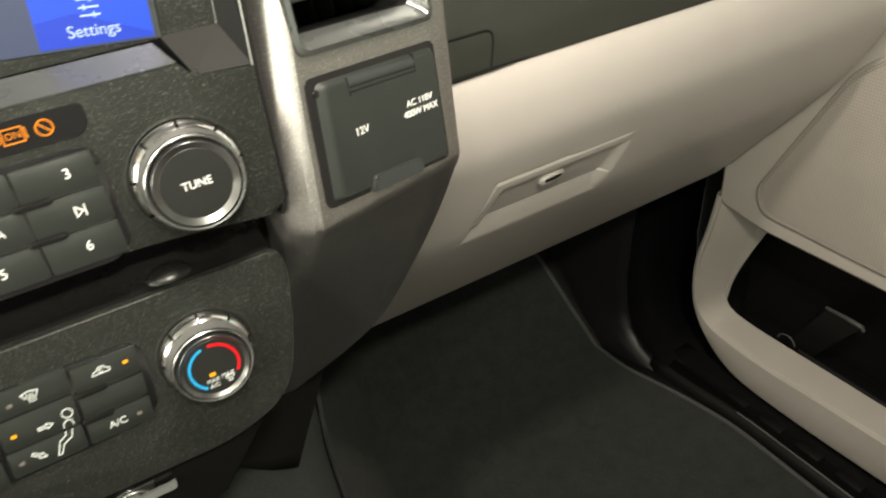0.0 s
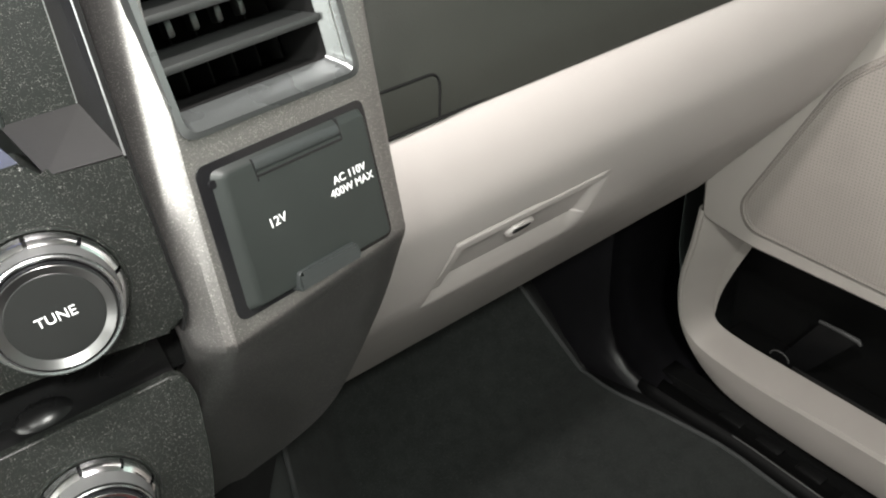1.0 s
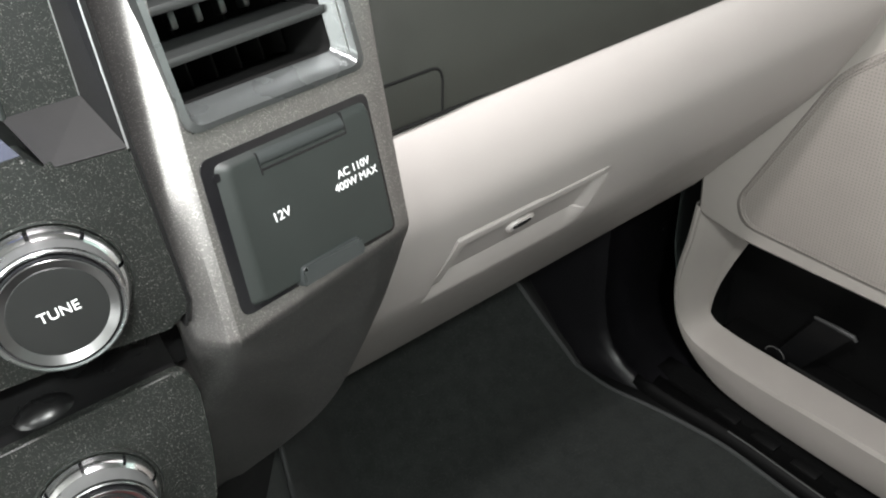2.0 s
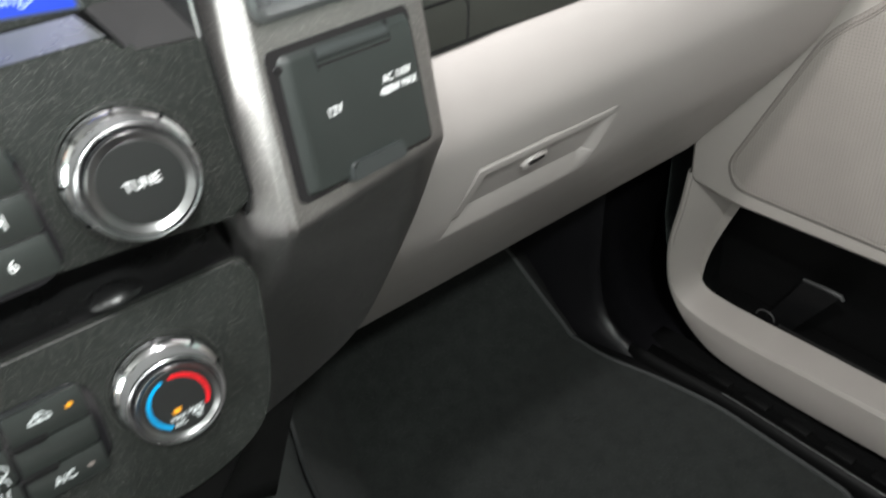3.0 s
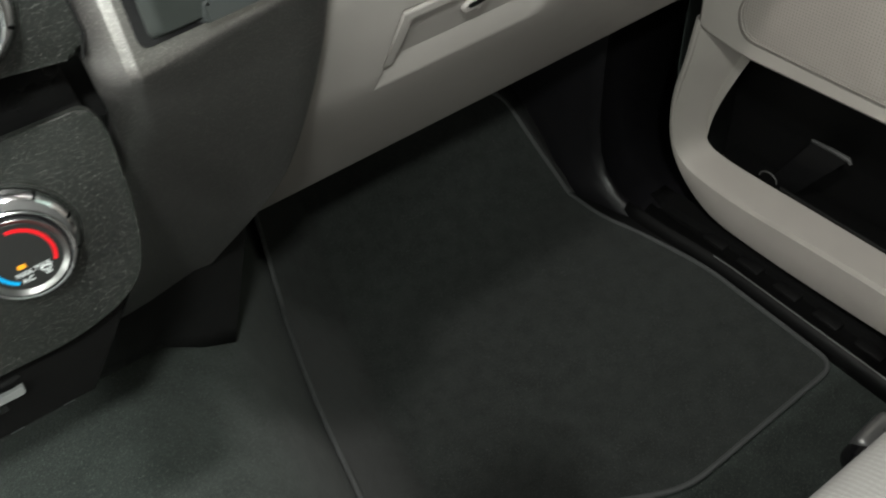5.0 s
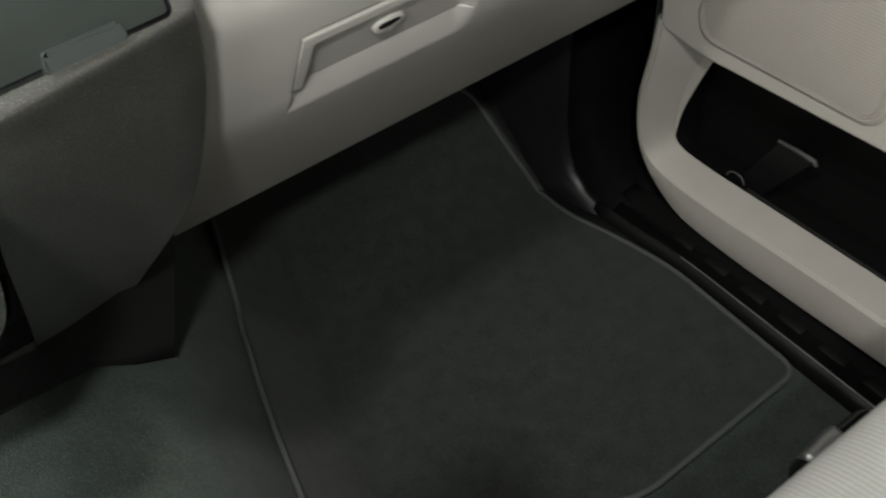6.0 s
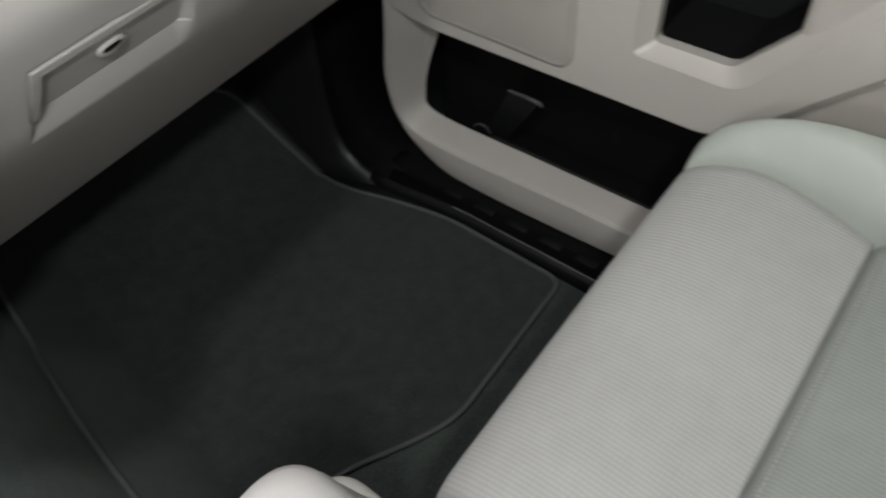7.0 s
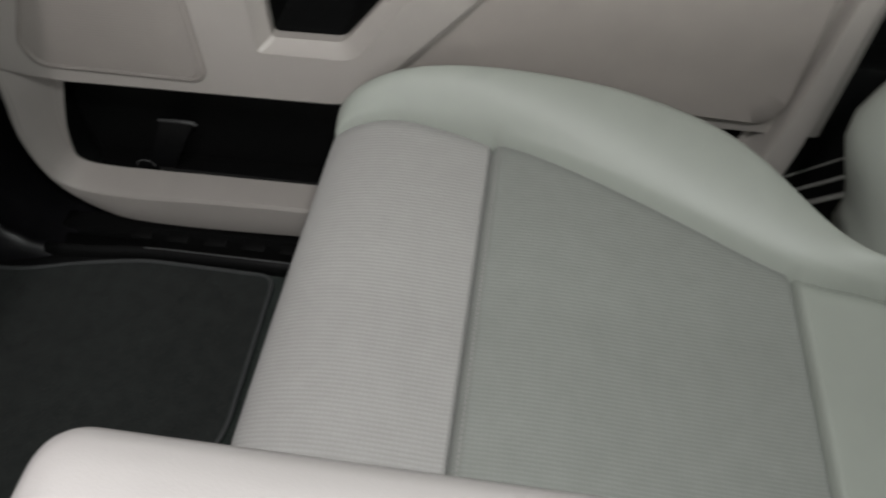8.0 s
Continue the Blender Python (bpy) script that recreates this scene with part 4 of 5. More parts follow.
inside(solid(part("tray_cove", bm, COVE, smooth=1.2, label="gloss black concave cove"), 0.001, 0), gap)
# added bump that catches the soft lamp reflection of the cove
bm = lathe(bmesh.new(), [(0.0120, -0.002), (0.0112, 0.0008), (0.0092, 0.0028), (0.0060, 0.0042), (0.0028, 0.0048), (0.0, 0.0049)], at_s(0.0830, 0.6120, -0.0135) @ pose(0, 0, 0, -38, 0, 0) @ Matrix.Diagonal((1.0, 0.66, 1, 1)), 32)
inside(part("tray_highlight_bump", bm, COVE, label="gloss black bump added to catch a highlight", smooth=1.2), gap)

# ---- climate panel ----
clim = thing("climate_panel", "black climate control panel with buttons and temperature knob", "climate panel", (0.0, -0.1, 0.57))
CL = rounded([(-0.26, 0.5310), (0.085, 0.5215), (0.117, 0.5325), (0.1285, 0.563), (0.1348, 0.601), (0.1325, 0.6115), (-0.26, 0.6160)], [0, 0.02, 0.02, 0.03, 0.010, 0.008, 0], 6)
bm = prism(bmesh.new(), s_poly(CL), -0.006, -0.0005, MS, 0.0022, 3)
inside(part("climate_fascia", bm, FASCIA), clim)
bm = prism(bmesh.new(), s_poly(rounded([(-0.14, 0.5500), (0.048, 0.5535), (0.0575, 0.5600), (0.0605, 0.5885), (0.0560, 0.5955), (-0.14, 0.5985)], 0.004)), -0.001, 0.0006, MS, 0.0006, 2)
inside(part("button_bed", bm, GLOSS), clim)
# right column of three, middle block, left block
for za, zb in ((0.5805, 0.5938), (0.5680, 0.5795), (0.5548, 0.5670)):
    key("climate_button", 0.0262 + (za - 0.5548) * 0.13, za, 0.0548 + (za - 0.5548) * 0.10, zb, clim, skew=0.0012)
for za, zb in ((0.5838, 0.5962), (0.5680, 0.5828), (0.5545, 0.5670)):
    key("climate_button", -0.0068 + (za - 0.5548) * 0.13, za, 0.0245 + (za - 0.5548) * 0.13, zb, clim, skew=0.0012)
for za, zb in ((0.5840, 0.5975), (0.5680, 0.5830), (0.5520, 0.5670)):
    key("climate_button", -0.040 + (za - 0.5548) * 0.13, za, -0.0090 + (za - 0.5548) * 0.13, zb, clim, skew=0.0012)
for u, z in ((0.0340, 0.5805), (0.0322, 0.5670), (-0.0150, 0.5672), (-0.0115, 0.5832)):
    bm = prism(bmesh.new(), s_poly(rounded([(u - 0.0068, z - 0.0013), (u + 0.0068, z - 0.0013), (u + 0.0068, z + 0.0013), (u - 0.0068, z + 0.0013)], 0.0013)), 0.0, 0.0028, MS, 0.0007, 2)
    inside(part("finger_rib", bm, RIB), clim)
MP = MS @ Matrix.Translation((0, 0, 0.0020))
def pic(lines, width=0.00048, mat_=ICON, name="button_mark", parent=None):
    return stick(part(name, strokes([s_poly(l_) for l_ in lines], width, MP), mat_, smooth=0), parent or clim)
def circle(u, z, r, n=18, a0=0, a1=360):
    return [(u + r * math.cos(radians(a0 + (a1 - a0) * i / n)), z + r * math.sin(radians(a0 + (a1 - a0) * i / n))) for i in range(n + 1)]
# airflow figure with two arrows
pic([circle(0.0216, 0.5752, 0.0022)])
pic([[(0.0180, 0.5688), (0.0186, 0.5710), (0.0206, 0.5720), (0.0222, 0.5712), (0.0222, 0.5690)]])
pic([[(0.0178, 0.5668), (0.0172, 0.5650), (0.0140, 0.5632), (0.0112, 0.5570), (0.0126, 0.5568), (0.0152, 0.5612), (0.0192, 0.5632), (0.0206, 0.5668)]])
arrow = lambda u, z, a: [(u + p * math.cos(radians(a)) - q_ * math.sin(radians(a)), z + p * math.sin(radians(a)) + q_ * math.cos(radians(a))) for p, q_ in ((-0.0030, -0.0006), (0.0006, -0.0006), (0.0006, -0.0014), (0.0031, 0.0), (0.0006, 0.0014), (0.0006, 0.0006), (-0.0030, 0.0006), (-0.0030, -0.0006))]
pic([arrow(0.0118, 0.5731, 0)])
pic([arrow(0.0046, 0.5609, -38)])
# defrost marks
def defrost(u, z, k=1.0):
    fan = [(u - 0.0022 * k, z - 0.0003 * k), (u - 0.0034 * k, z + 0.0020 * k), (u, z + 0.0028 * k), (u + 0.0034 * k, z + 0.0020 * k), (u + 0.0022 * k, z - 0.0003 * k)]
    return [fan] + [[(u + d * k, z - 0.0026 * k), (u + d * k + 0.0003, z - 0.0010 * k), (u + d * k - 0.0003, z + 0.0004 * k), (u + d * k, z + 0.0014 * k)] for d in (-0.0012, 0.0, 0.0012)]
pic(defrost(0.0122, 0.5897))
pic([[(-0.0215, 0.5588), (-0.0145, 0.5588), (-0.0145, 0.5632), (-0.0215, 0.5632), (-0.0215, 0.5588)]] + [[(-0.0200 + 0.0020 * i, 0.5578), (-0.0196 + 0.0020 * i, 0.5600), (-0.0200 + 0.0020 * i, 0.5618)] for i in range(3)])
stick(lettering("button_lettering", "R", 0.0045, at_s(-0.0243, 0.5605, 0.0021), ICON, None), clim)
# recirculation: a small car outline with an arrow inside
pic([[(0.0370, 0.5872), (0.0375, 0.5885), (0.0392, 0.5890), (0.0402, 0.5904), (0.0424, 0.5904), (0.0436, 0.5890), (0.0446, 0.5886), (0.0446, 0.5872), (0.0370, 0.5872)], circle(0.0410, 0.5886, 0.0009, 8, 40, 300)])
stick(lettering("button_lettering", "A/C", 0.0049, at_s(0.0385, 0.5602, 0.0021), ICON, None), clim)
for u, z, mat_ in ((0.0515, 0.5880, AMBER), (0.0482, 0.5602, LED_DIM), (-0.0006, 0.5745, AMBER), (-0.0028, 0.5604, LED_DIM), (0.0035, 0.5890, LED_DIM)):
    bm = prism(bmesh.new(), s_poly(rect(u - 0.0011, z - 0.0007, u + 0.0011, z + 0.0007, 0.0003)), 0.0012, 0.0023, MS)
    inside(part("indicator_led", bm, mat_), clim)
temp = make_knob("temperature_knob", clim, 0.0855, 0.5755, 0.0203, 0.0160, 0.0138, "black collared temperature knob")
MK = at_s(0.0855, 0.5755, 0.01635)
def arc_part(name, mat_, a0, a1, r):
    pts = [(r * math.cos(radians(a0 + (a1 - a0) * i / 26)), r * math.sin(radians(a0 + (a1 - a0) * i / 26))) for i in range(27)]
    return stick(part(name, strokes([pts], 0.0013, MK, 0.0002), mat_, smooth=0), temp)
arc_part("cold_arc", BLUE, 236, 108, 0.0113)
arc_part("hot_arc", RED, 88, -32, 0.0113)
stick(lettering("knob_lettering", "MAX\nA/C", 0.0028, MK @ Matrix.Translation((-0.0026, -0.0080, 0.0002)), ICON, None), temp)
stick(lettering("knob_lettering", "MAX", 0.0028, MK @ Matrix.Translation((0.0045, -0.0062, 0.0002)), ICON, None), temp)
stick(part("knob_mark", strokes([[(x - 0.0, y) for x, y in l_] for l_ in [[(0.0035, -0.0085), (0.0030, -0.0075), (0.0050, -0.0070), (0.0070, -0.0075), (0.0065, -0.0085)], [(0.0042, -0.0104), (0.0042, -0.0084)], [(0.0050, -0.0104), (0.0050, -0.0084)], [(0.0058, -0.0104), (0.0058, -0.0084)]]], 0.0004, MK), ICON, smooth=0), temp)
bm = box(bmesh.new(), MK @ pose(-0.0020, -0.0034, 0.0), 0.0028, 0.0015, 0.0008)
stick(part("indicator_led", bm, AMBER), temp)

# ---- port panel below ----
TAB = material("grey_tab_plastic", (0.17, 0.175, 0.175), 0.45)
ports = thing("port_panel", "gloss black port panel with charging port and capped outlet", "port panel", (0.0, -0.09, 0.5))
bm = prism(bmesh.new(), s_poly([(-0.26, 0.486), (0.072, 0.4835), (0.118, 0.532), (-0.26, 0.540)]), -0.05, -0.012, MS, 0.003, 2)
inside(part("port_plate", bm, PLATE), ports)
# lower lip made of satin metal to paint its specular line
bm = tube(bmesh.new(), [(-0.26, -0.0280, 0.4125), (0.0, -0.0280, 0.4105), (0.042, -0.0280, 0.4105)], 0.0014, 8)
inside(part("plate_lip_highlight", bm, SATIN, label="thin lower lip, satin metal for its highlight"), ports)
bm = prism(bmesh.new(), s_poly([(-0.26, 0.5302), (-0.048, 0.5235), (0.076, 0.5190), (0.076, 0.5195), (-0.048, 0.5240), (-0.26, 0.5307)]), -0.02, -0.0108, MS)
inside(part("plate_upper_lip", bm, VENT_TRIM), ports)
for u0, u1, z in ((-0.0470, -0.0366, 0.5114), (-0.0495, -0.0378, 0.5030)):
    bm = prism(bmesh.new(), s_poly(rounded([(u0, z - 0.0020), (u1, z - 0.0020), (u1, z + 0.0020), (u0, z + 0.0020)], 0.0019, 5)), -0.013, -0.0106, MS, 0.0007, 2)
    p_ = inside(part("charging_port", bm, SATIN, label="satin metal charging port"), ports)
    bm = prism(bmesh.new(), s_poly(rounded([(u0 + 0.0014, z - 0.0009), (u1 - 0.0014, z - 0.0009), (u1 - 0.0014, z + 0.0009), (u0 + 0.0014, z + 0.0009)], 0.0008)), -0.0110, -0.01045, MS)
    stick(part("port_slot", bm, GLOSS), p_)
l_ = [[(-0.0462, 0.5072), (-0.0396, 0.5072)], [(-0.0446, 0.5072), (-0.0434, 0.5084), (-0.0424, 0.5084)], [(-0.0438, 0.5072), (-0.0426, 0.5061), (-0.0416, 0.5061)]]
stick(part("port_mark", strokes([s_poly(k) for k in l_], 0.0004, MS @ Matrix.Translation((0, 0, -0.0116))), PRINT, smooth=0), ports)
mo = at_s(0.0275, 0.5040, -0.012)
bm = lathe(bmesh.new(), [(0.0102, 0.0), (0.0102, 0.0014), (0.0094, 0.0020), (0.0086, 0.0010), (0.0, 0.0006)], mo @ Matrix.Diagonal((1.05, 0.75, 1, 1)), 40)
o_ = inside(part("outlet_ring", bm, CHROME, label="chrome ring of the capped outlet"), ports)
bm = lathe(bmesh.new(), [(0.0094, 0.0008), (0.0088, 0.0022), (0.0, 0.0026)], mo @ Matrix.Diagonal((1.05, 0.75, 1, 1)), 36)
stick(part("outlet_cap", bm, MATT), o_)
bm = prism(bmesh.new(), rounded([(-0.0060, 0.0010), (0.0220, 0.0002), (0.0228, 0.0046), (0.0190, 0.0040), (0.0052, 0.0046), (0.0040, 0.0062), (-0.0056, 0.0066)], 0.0009), 0.0020, 0.0046, mo, 0.0007, 2)
stick(part("cap_tab", bm, TAB, label="grey pull tab"), o_)
bm = prism(bmesh.new(), [(-0.0160, -0.0075), (0.0110, -0.0070), (0.0130, 0.0080), (-0.0130, 0.0080)], -0.002, 0.0005, mo, 0.0005, 1)
stick(part("outlet_seat", bm, MATT), o_)

# ---- passenger door ----
door = thing("passenger_door", "closed passenger door with taupe panels and a map pocket", "door", (0.8, -0.3, 0.0))


def door_rows(loops):
    """Rows of a door part from loops of (y, z) at depths x."""
    return [[(x, y, z) for y, z in pts] for x, pts in loops]


def capped(rows_):
    b_ = sheet(rows_, closed=True)
    b_.verts.ensure_lookup_table()
    b_.faces.new(list(b_.verts)[-len(rows_[-1]):])
    return b_


OUT = [(0.139, 0.2865), (0.076, 0.2755), (-0.305, 0.279), (-0.430, 0.413), (-0.60, 0.62), (-0.60, 0.72), (0.141, 0.72)]
INN = [(-0.2140, 0.3615), (-0.2175, 0.3590), (-0.294, 0.3595), (-0.343, 0.417), (-0.48, 0.585), (-0.48, 0.66), (-0.2145, 0.66)]
LIP = [(-0.1993, 0.3500), (-0.2045, 0.3475), (-0.308, 0.3465), (-0.357, 0.410), (-0.495, 0.580), (-0.495, 0.675), (-0.200, 0.675)]
rr = [0.008, 0.02, 0.030, 0.05, 0.02, 0.01, 0.01]
ri = [0.002, 0.002, 0.010, 0.02, 0.02, 0.01, 0.01]
o1, i1, l1 = rounded(OUT, rr, 6), rounded(INN, ri, 6), rounded(LIP, [0.002, 0.003, 0.02, 0.03, 0.02, 0.01, 0.01], 6)
def toward(a, b, f):
    return [((p[0] + (q_[0] - p[0]) * f), (p[1] + (q_[1] - p[1]) * f)) for p, q_ in zip(a, b)]
cy = (-0.15, 0.50)
def grow(a, d):
    return [(y + d * (1 if y > cy[0] else -1) * min(1, abs(y - cy[0]) * 8), z + d * (1 if z > cy[1] else -1) * min(1, abs(z - cy[1]) * 8)) for y, z in a]
rows = door_rows([(0.800, o1), (0.768, o1), (0.761, grow(o1, -0.0015)), (0.757, grow(o1, -0.006)), (0.757, toward(o1, l1, 0.9)), (0.757, l1), (0.760, toward(l1, i1, 0.12)), (0.772, i1), (0.784, i1)])
inside(part("door_trim", sheet(rows, closed=True), DOOR_VINYL, smooth=0.5, label="taupe door trim round the pull opening"), door)
bm = capped(door_rows([(0.7845, i1), (0.86, i1), (0.862, toward(i1, [(-0.30, 0.55)] * len(i1), 0.9))]))
inside(part("pull_recess", bm, RIB, label="black pull recess"), door)
bm = box(bmesh.new(), pose(0.815, -0.40, 0.415) @ pose(0, 0, 0, 62, 0, 0), 0.03, 0.003, 0.20)
inside(part("recess_rib", bm, MATT), door)
# speaker panel with stitched border
SP = [(0.074, 0.301), (-0.122, 0.2985), (-0.1345, 0.312), (-0.1365, 0.66), (-0.125, 0.66), (-0.048, 0.546), (0.0, 0.507), (0.0875, 0.330)]
sp = rounded(SP, [0.02, 0.012, 0.01, 0.0, 0.0, 0.01, 0.02, 0.02], 5)
def shrink_yz(pts, k):
    my, mz = sum(p[0] for p in pts) / len(pts), sum(p[1] for p in pts) / len(pts)
    return [(my + (y - my) * k, mz + (z - mz) * k) for y, z in pts]
rows = door_rows([(0.7575, sp), (0.7555, sp), (0.7540, shrink_yz(sp, 0.985)), (0.7535, shrink_yz(sp, 0.955)), (0.7545, shrink_yz(sp, 0.948)), (0.7535, shrink_yz(sp, 0.940)), (0.7533, shrink_yz(sp, 0.928)), (0.7543, shrink_yz(sp, 0.922)), (0.7533, shrink_yz(sp, 0.915)), (0.7525, shrink_yz(sp, 0.6)), (0.7522, shrink_yz(sp, 0.05))])
inside(part("speaker_panel", capped(rows), SPEAKER, smooth=0.7, label="taupe padded speaker panel with stitched border"), door)
# rear lower panel
RP = [(-0.34, 0.318), (-0.752, 0.302), (-0.768, 0.325), (-0.768, 0.72), (-0.34, 0.72)]
rp = rounded(RP, [0.0, 0.03, 0.04, 0.0, 0.0], 6)
rows = door_rows([(0.805, rp), (0.774, rp), (0.769, shrink_yz(rp, 0.985)), (0.767, shrink_yz(rp, 0.95)), (0.766, shrink_yz(rp, 0.5)), (0.766, shrink_yz(rp, 0.02))])
inside(part("door_rear_panel", capped(rows), PANEL, smooth=0.7, label="taupe padded rear door panel"), door)
bm = box(bmesh.new(), pose(0.79, -0.69, 0.53), 0.02, 0.26, 0.50, 0.004)
inside(part("door_core", bm, DOOR_VINYL), door)
# map pocket: rim swept round, black liner behind
RIM = [((0.142, 0.300), (0.133, 0.297), (0.085, 0.290)), ((0.150, 0.245), (0.141, 0.242), (0.106, 0.240)), ((0.161, 0.19), (0.152, 0.189), (0.124, 0.190)), ((0.162, 0.148), (0.154, 0.148), (0.132, 0.150)), ((0.154, 0.105), (0.147, 0.109), (0.132, 0.118)),
       ((0.133, 0.066), (0.122, 0.087), (0.121, 0.099)), ((0.103, 0.038), (0.075, 0.080), (0.085, 0.0925)), ((0.060, 0.020), (0.015, 0.0800), (0.020, 0.0922)), ((-0.027, 0.016), (-0.05, 0.084), (-0.05, 0.0935)), ((-0.13, 0.019), (-0.14, 0.088), (-0.14, 0.0945)),
       ((-0.234, 0.024), (-0.234, 0.089), (-0.234, 0.0955)), ((-0.42, 0.026), (-0.42, 0.092), (-0.42, 0.0985)), ((-0.60, 0.032), (-0.60, 0.102), (-0.60, 0.108)), ((-0.72, 0.070), (-0.69, 0.150), (-0.685, 0.155)), ((-0.775, 0.17), (-0.735, 0.22), (-0.73, 0.225)), ((-0.797, 0.25), (-0.764, 0.27), (-0.759, 0.275)), ((-0.806, 0.45), (-0.780, 0.45), (-0.775, 0.455)), ((-0.818, 0.72), (-0.792, 0.72), (-0.786, 0.72))]
fine = [curve([(r[k][0], r[k][1], 0) for r in RIM], 120) for k in range(3)]
rows = []
for a, b, c_ in zip(*fine):
    mid_ = a.lerp(b, 0.06)
    rows.append([(0.790, a.lerp(b, 0.12).x, a.lerp(b, 0.12).y), (0.775, a.x, a.y), (0.766, a.lerp(b, 0.02).x, a.lerp(b, 0.02).y), (0.7605, a.lerp(b, 0.07).x, a.lerp(b, 0.07).y), (0.758, a.lerp(b, 0.2).x, a.lerp(b, 0.2).y), (0.757, a.lerp(b, 0.6).x, a.lerp(b, 0.6).y),
                 (0.758, a.lerp(b, 0.92).x, a.lerp(b, 0.92).y), (0.7615, b.x, b.y), (0.769, b.lerp(c_, 0.25).x, b.lerp(c_, 0.25).y), (0.796, b.lerp(c_, 0.92).x, b.lerp(c_, 0.92).y), (0.8005, c_.x, c_.y), (0.802, c_.x, c_.y - 0.004), (0.802, c_.x * 0.98, c_.y - 0.03)])
inside(part("map_pocket_rim", sheet(rows), DOOR_VINYL, smooth=0.5, label="taupe map pocket rim"), door)
bm = box(bmesh.new(), pose(0.877, -0.42, 0.30), 0.01, 1.16, 0.70)
inside(part("pocket_liner", bm, RIB, label="black map pocket liner"), door)
bm = box(bmesh.new(), pose(0.838, -0.33, 0.052), 0.074, 0.92, 0.008, 0.002)
inside(part("pocket_floor", bm, RIB), door)
bm = box(bmesh.new(), pose(0.835, 0.152, 0.16), 0.075, 0.008, 0.26, 0.002)
inside(part("pocket_front", bm, RIB), door)
YZ = Matrix(((0, 0, 1, 0), (1, 0, 0, 0), (0, 1, 0, 0), (0, 0, 0, 1)))
bm = prism(bmesh.new(), [(0.058, 0.045), (0.020, 0.045), (-0.043, 0.153), (0.005, 0.153)], 0.836, 0.840, YZ, 0.001, 2)
divider = inside(part("bottle_divider", bm, DIVIDER, label="black slanted bottle divider"), door)
# top edge given a lighter colour than the divider, for its glossy highlight
bm = tube(bmesh.new(), [(0.838, 0.007, 0.1545), (0.838, -0.020, 0.1555), (0.838, -0.043, 0.1545), (0.838, -0.047, 0.150)], [0.0022, 0.0030, 0.0034, 0.0022], 10)
stick(part("divider_edge_highlight", bm, SOFT_GLOSS, smooth=1.2, label="rolled top edge, lightened for its highlight"), divider)
bm = tube(bmesh.new(), [(0.806, 0.031 + 0.013 * math.cos(radians(a_)), 0.094 + 0.011 * math.sin(radians(a_))) for a_ in range(0, 181, 15)], 0.0012, 8)
inside(part("bottle_clip", bm, SOFT_GLOSS, smooth=1.2, label="small grey bottle clip"), door)
bm = box(bmesh.new(), pose(0.803, -0.14, 0.0945), 0.003, 0.30, 0.006, 0.001)
inside(part("rim_seal", bm, MATT), door)

# ---- passenger seat ----
seat = thing("passenger_seat", "light grey cloth passenger seat with vinyl bolsters", "seat", (0.5, -0.55, 0.0))
XL, XR, YF, ZT = 0.298, 0.712, -0.3035, 0.345
SEAM_X = [(-0.90, 0.500), (-0.80, 0.529), (-0.736, 0.540), (-0.65, 0.580), (-0.61, 0.599), (-0.54, 0.628), (-0.469, 0.654), (-0.414, 0.668), (-0.367, 0.675), (-0.333, 0.673), (-0.29, 0.668), (-0.20, 0.665)]
SEAM_Y = -0.467
path = []
for i in range(7):
    path.append((YF - 0.030 * (1 - i / 6) ** 1.6, 0.13 + (ZT - 0.029 - 0.13) * i / 6))
for i in range(1, 15):
    a = radians(90 * i / 14)
    path.append((YF - 0.0855 * (1 - math.cos(a)), ZT - 0.029 + 0.029 * math.sin(a)))
for i in range(1, 241):
    path.append((YF - 0.0855 - (0.80 - 0.368) * i / 240, ZT))


def seat_point(x, k, bol):
    """A point of the cushion; bol: 0 at the seam to 1 at the outer edge."""
    y, z = path[k]
    top = step(ZT - 0.06, ZT, z)
    dl = x - XL
    side = 0.030 - math.sqrt(max(0.0, 0.030 ** 2 - max(0.0, 0.030 - dl) ** 2)) if dl < 0.030 else 0.0
    lift = 0.0
    lift += 0.006 * math.sin(math.pi * min(1, max(0, (y + 0.285) / (SEAM_Y + 0.285)))) if y > SEAM_Y else 0.005 * math.sin(math.pi * min(1, (SEAM_Y - y) / 0.30)) + 0.006 * step(0.0, 0.012, SEAM_Y - y) * step(0.16, 0.03, SEAM_Y - y)
    if bol > 0:
        lift += (0.006 - lift) * min(1, bol * 9) * step(-0.285, -0.34, y)
    lift -= 0.010 * step(-0.50, -0.75, y)
    lift -= 0.011 * math.exp(-((y - SEAM_Y) / 0.0014) ** 2) * (1 if bol <= 0 else max(0, 1 - bol * 45))
    lift -= 0.011 * math.exp(-((y + 0.736) / 0.0028) ** 2) * (1 if bol <= 0 else max(0, 1 - bol * 45))
    if bol > 0:
        arc = math.sin(min(1.0, bol * 1.05) * math.pi * 0.62) ** 0.8
        rise = glide([(-0.90, 0.035), (-0.78, 0.024), (-0.70, 0.040), (-0.62, 0.046), (-0.55, 0.048), (-0.42, 0.044), (-0.33, 0.026), (-0.28, 0.012)], y)
        lift += rise * arc
        roll = max(0.0, bol - 0.70) / 0.30
        lift -= 0.085 * (1 - math.sqrt(max(0.0, 1 - roll * roll))) if roll > 0 else 0
    return Vector((x, y + (0.002 * (1 - top) * math.sin(math.pi * (x - XL) / 0.36)), z - side * (0.4 + 0.6 * top) + lift * top))


def seam_at(y):
    return glide(SEAM_X, y)


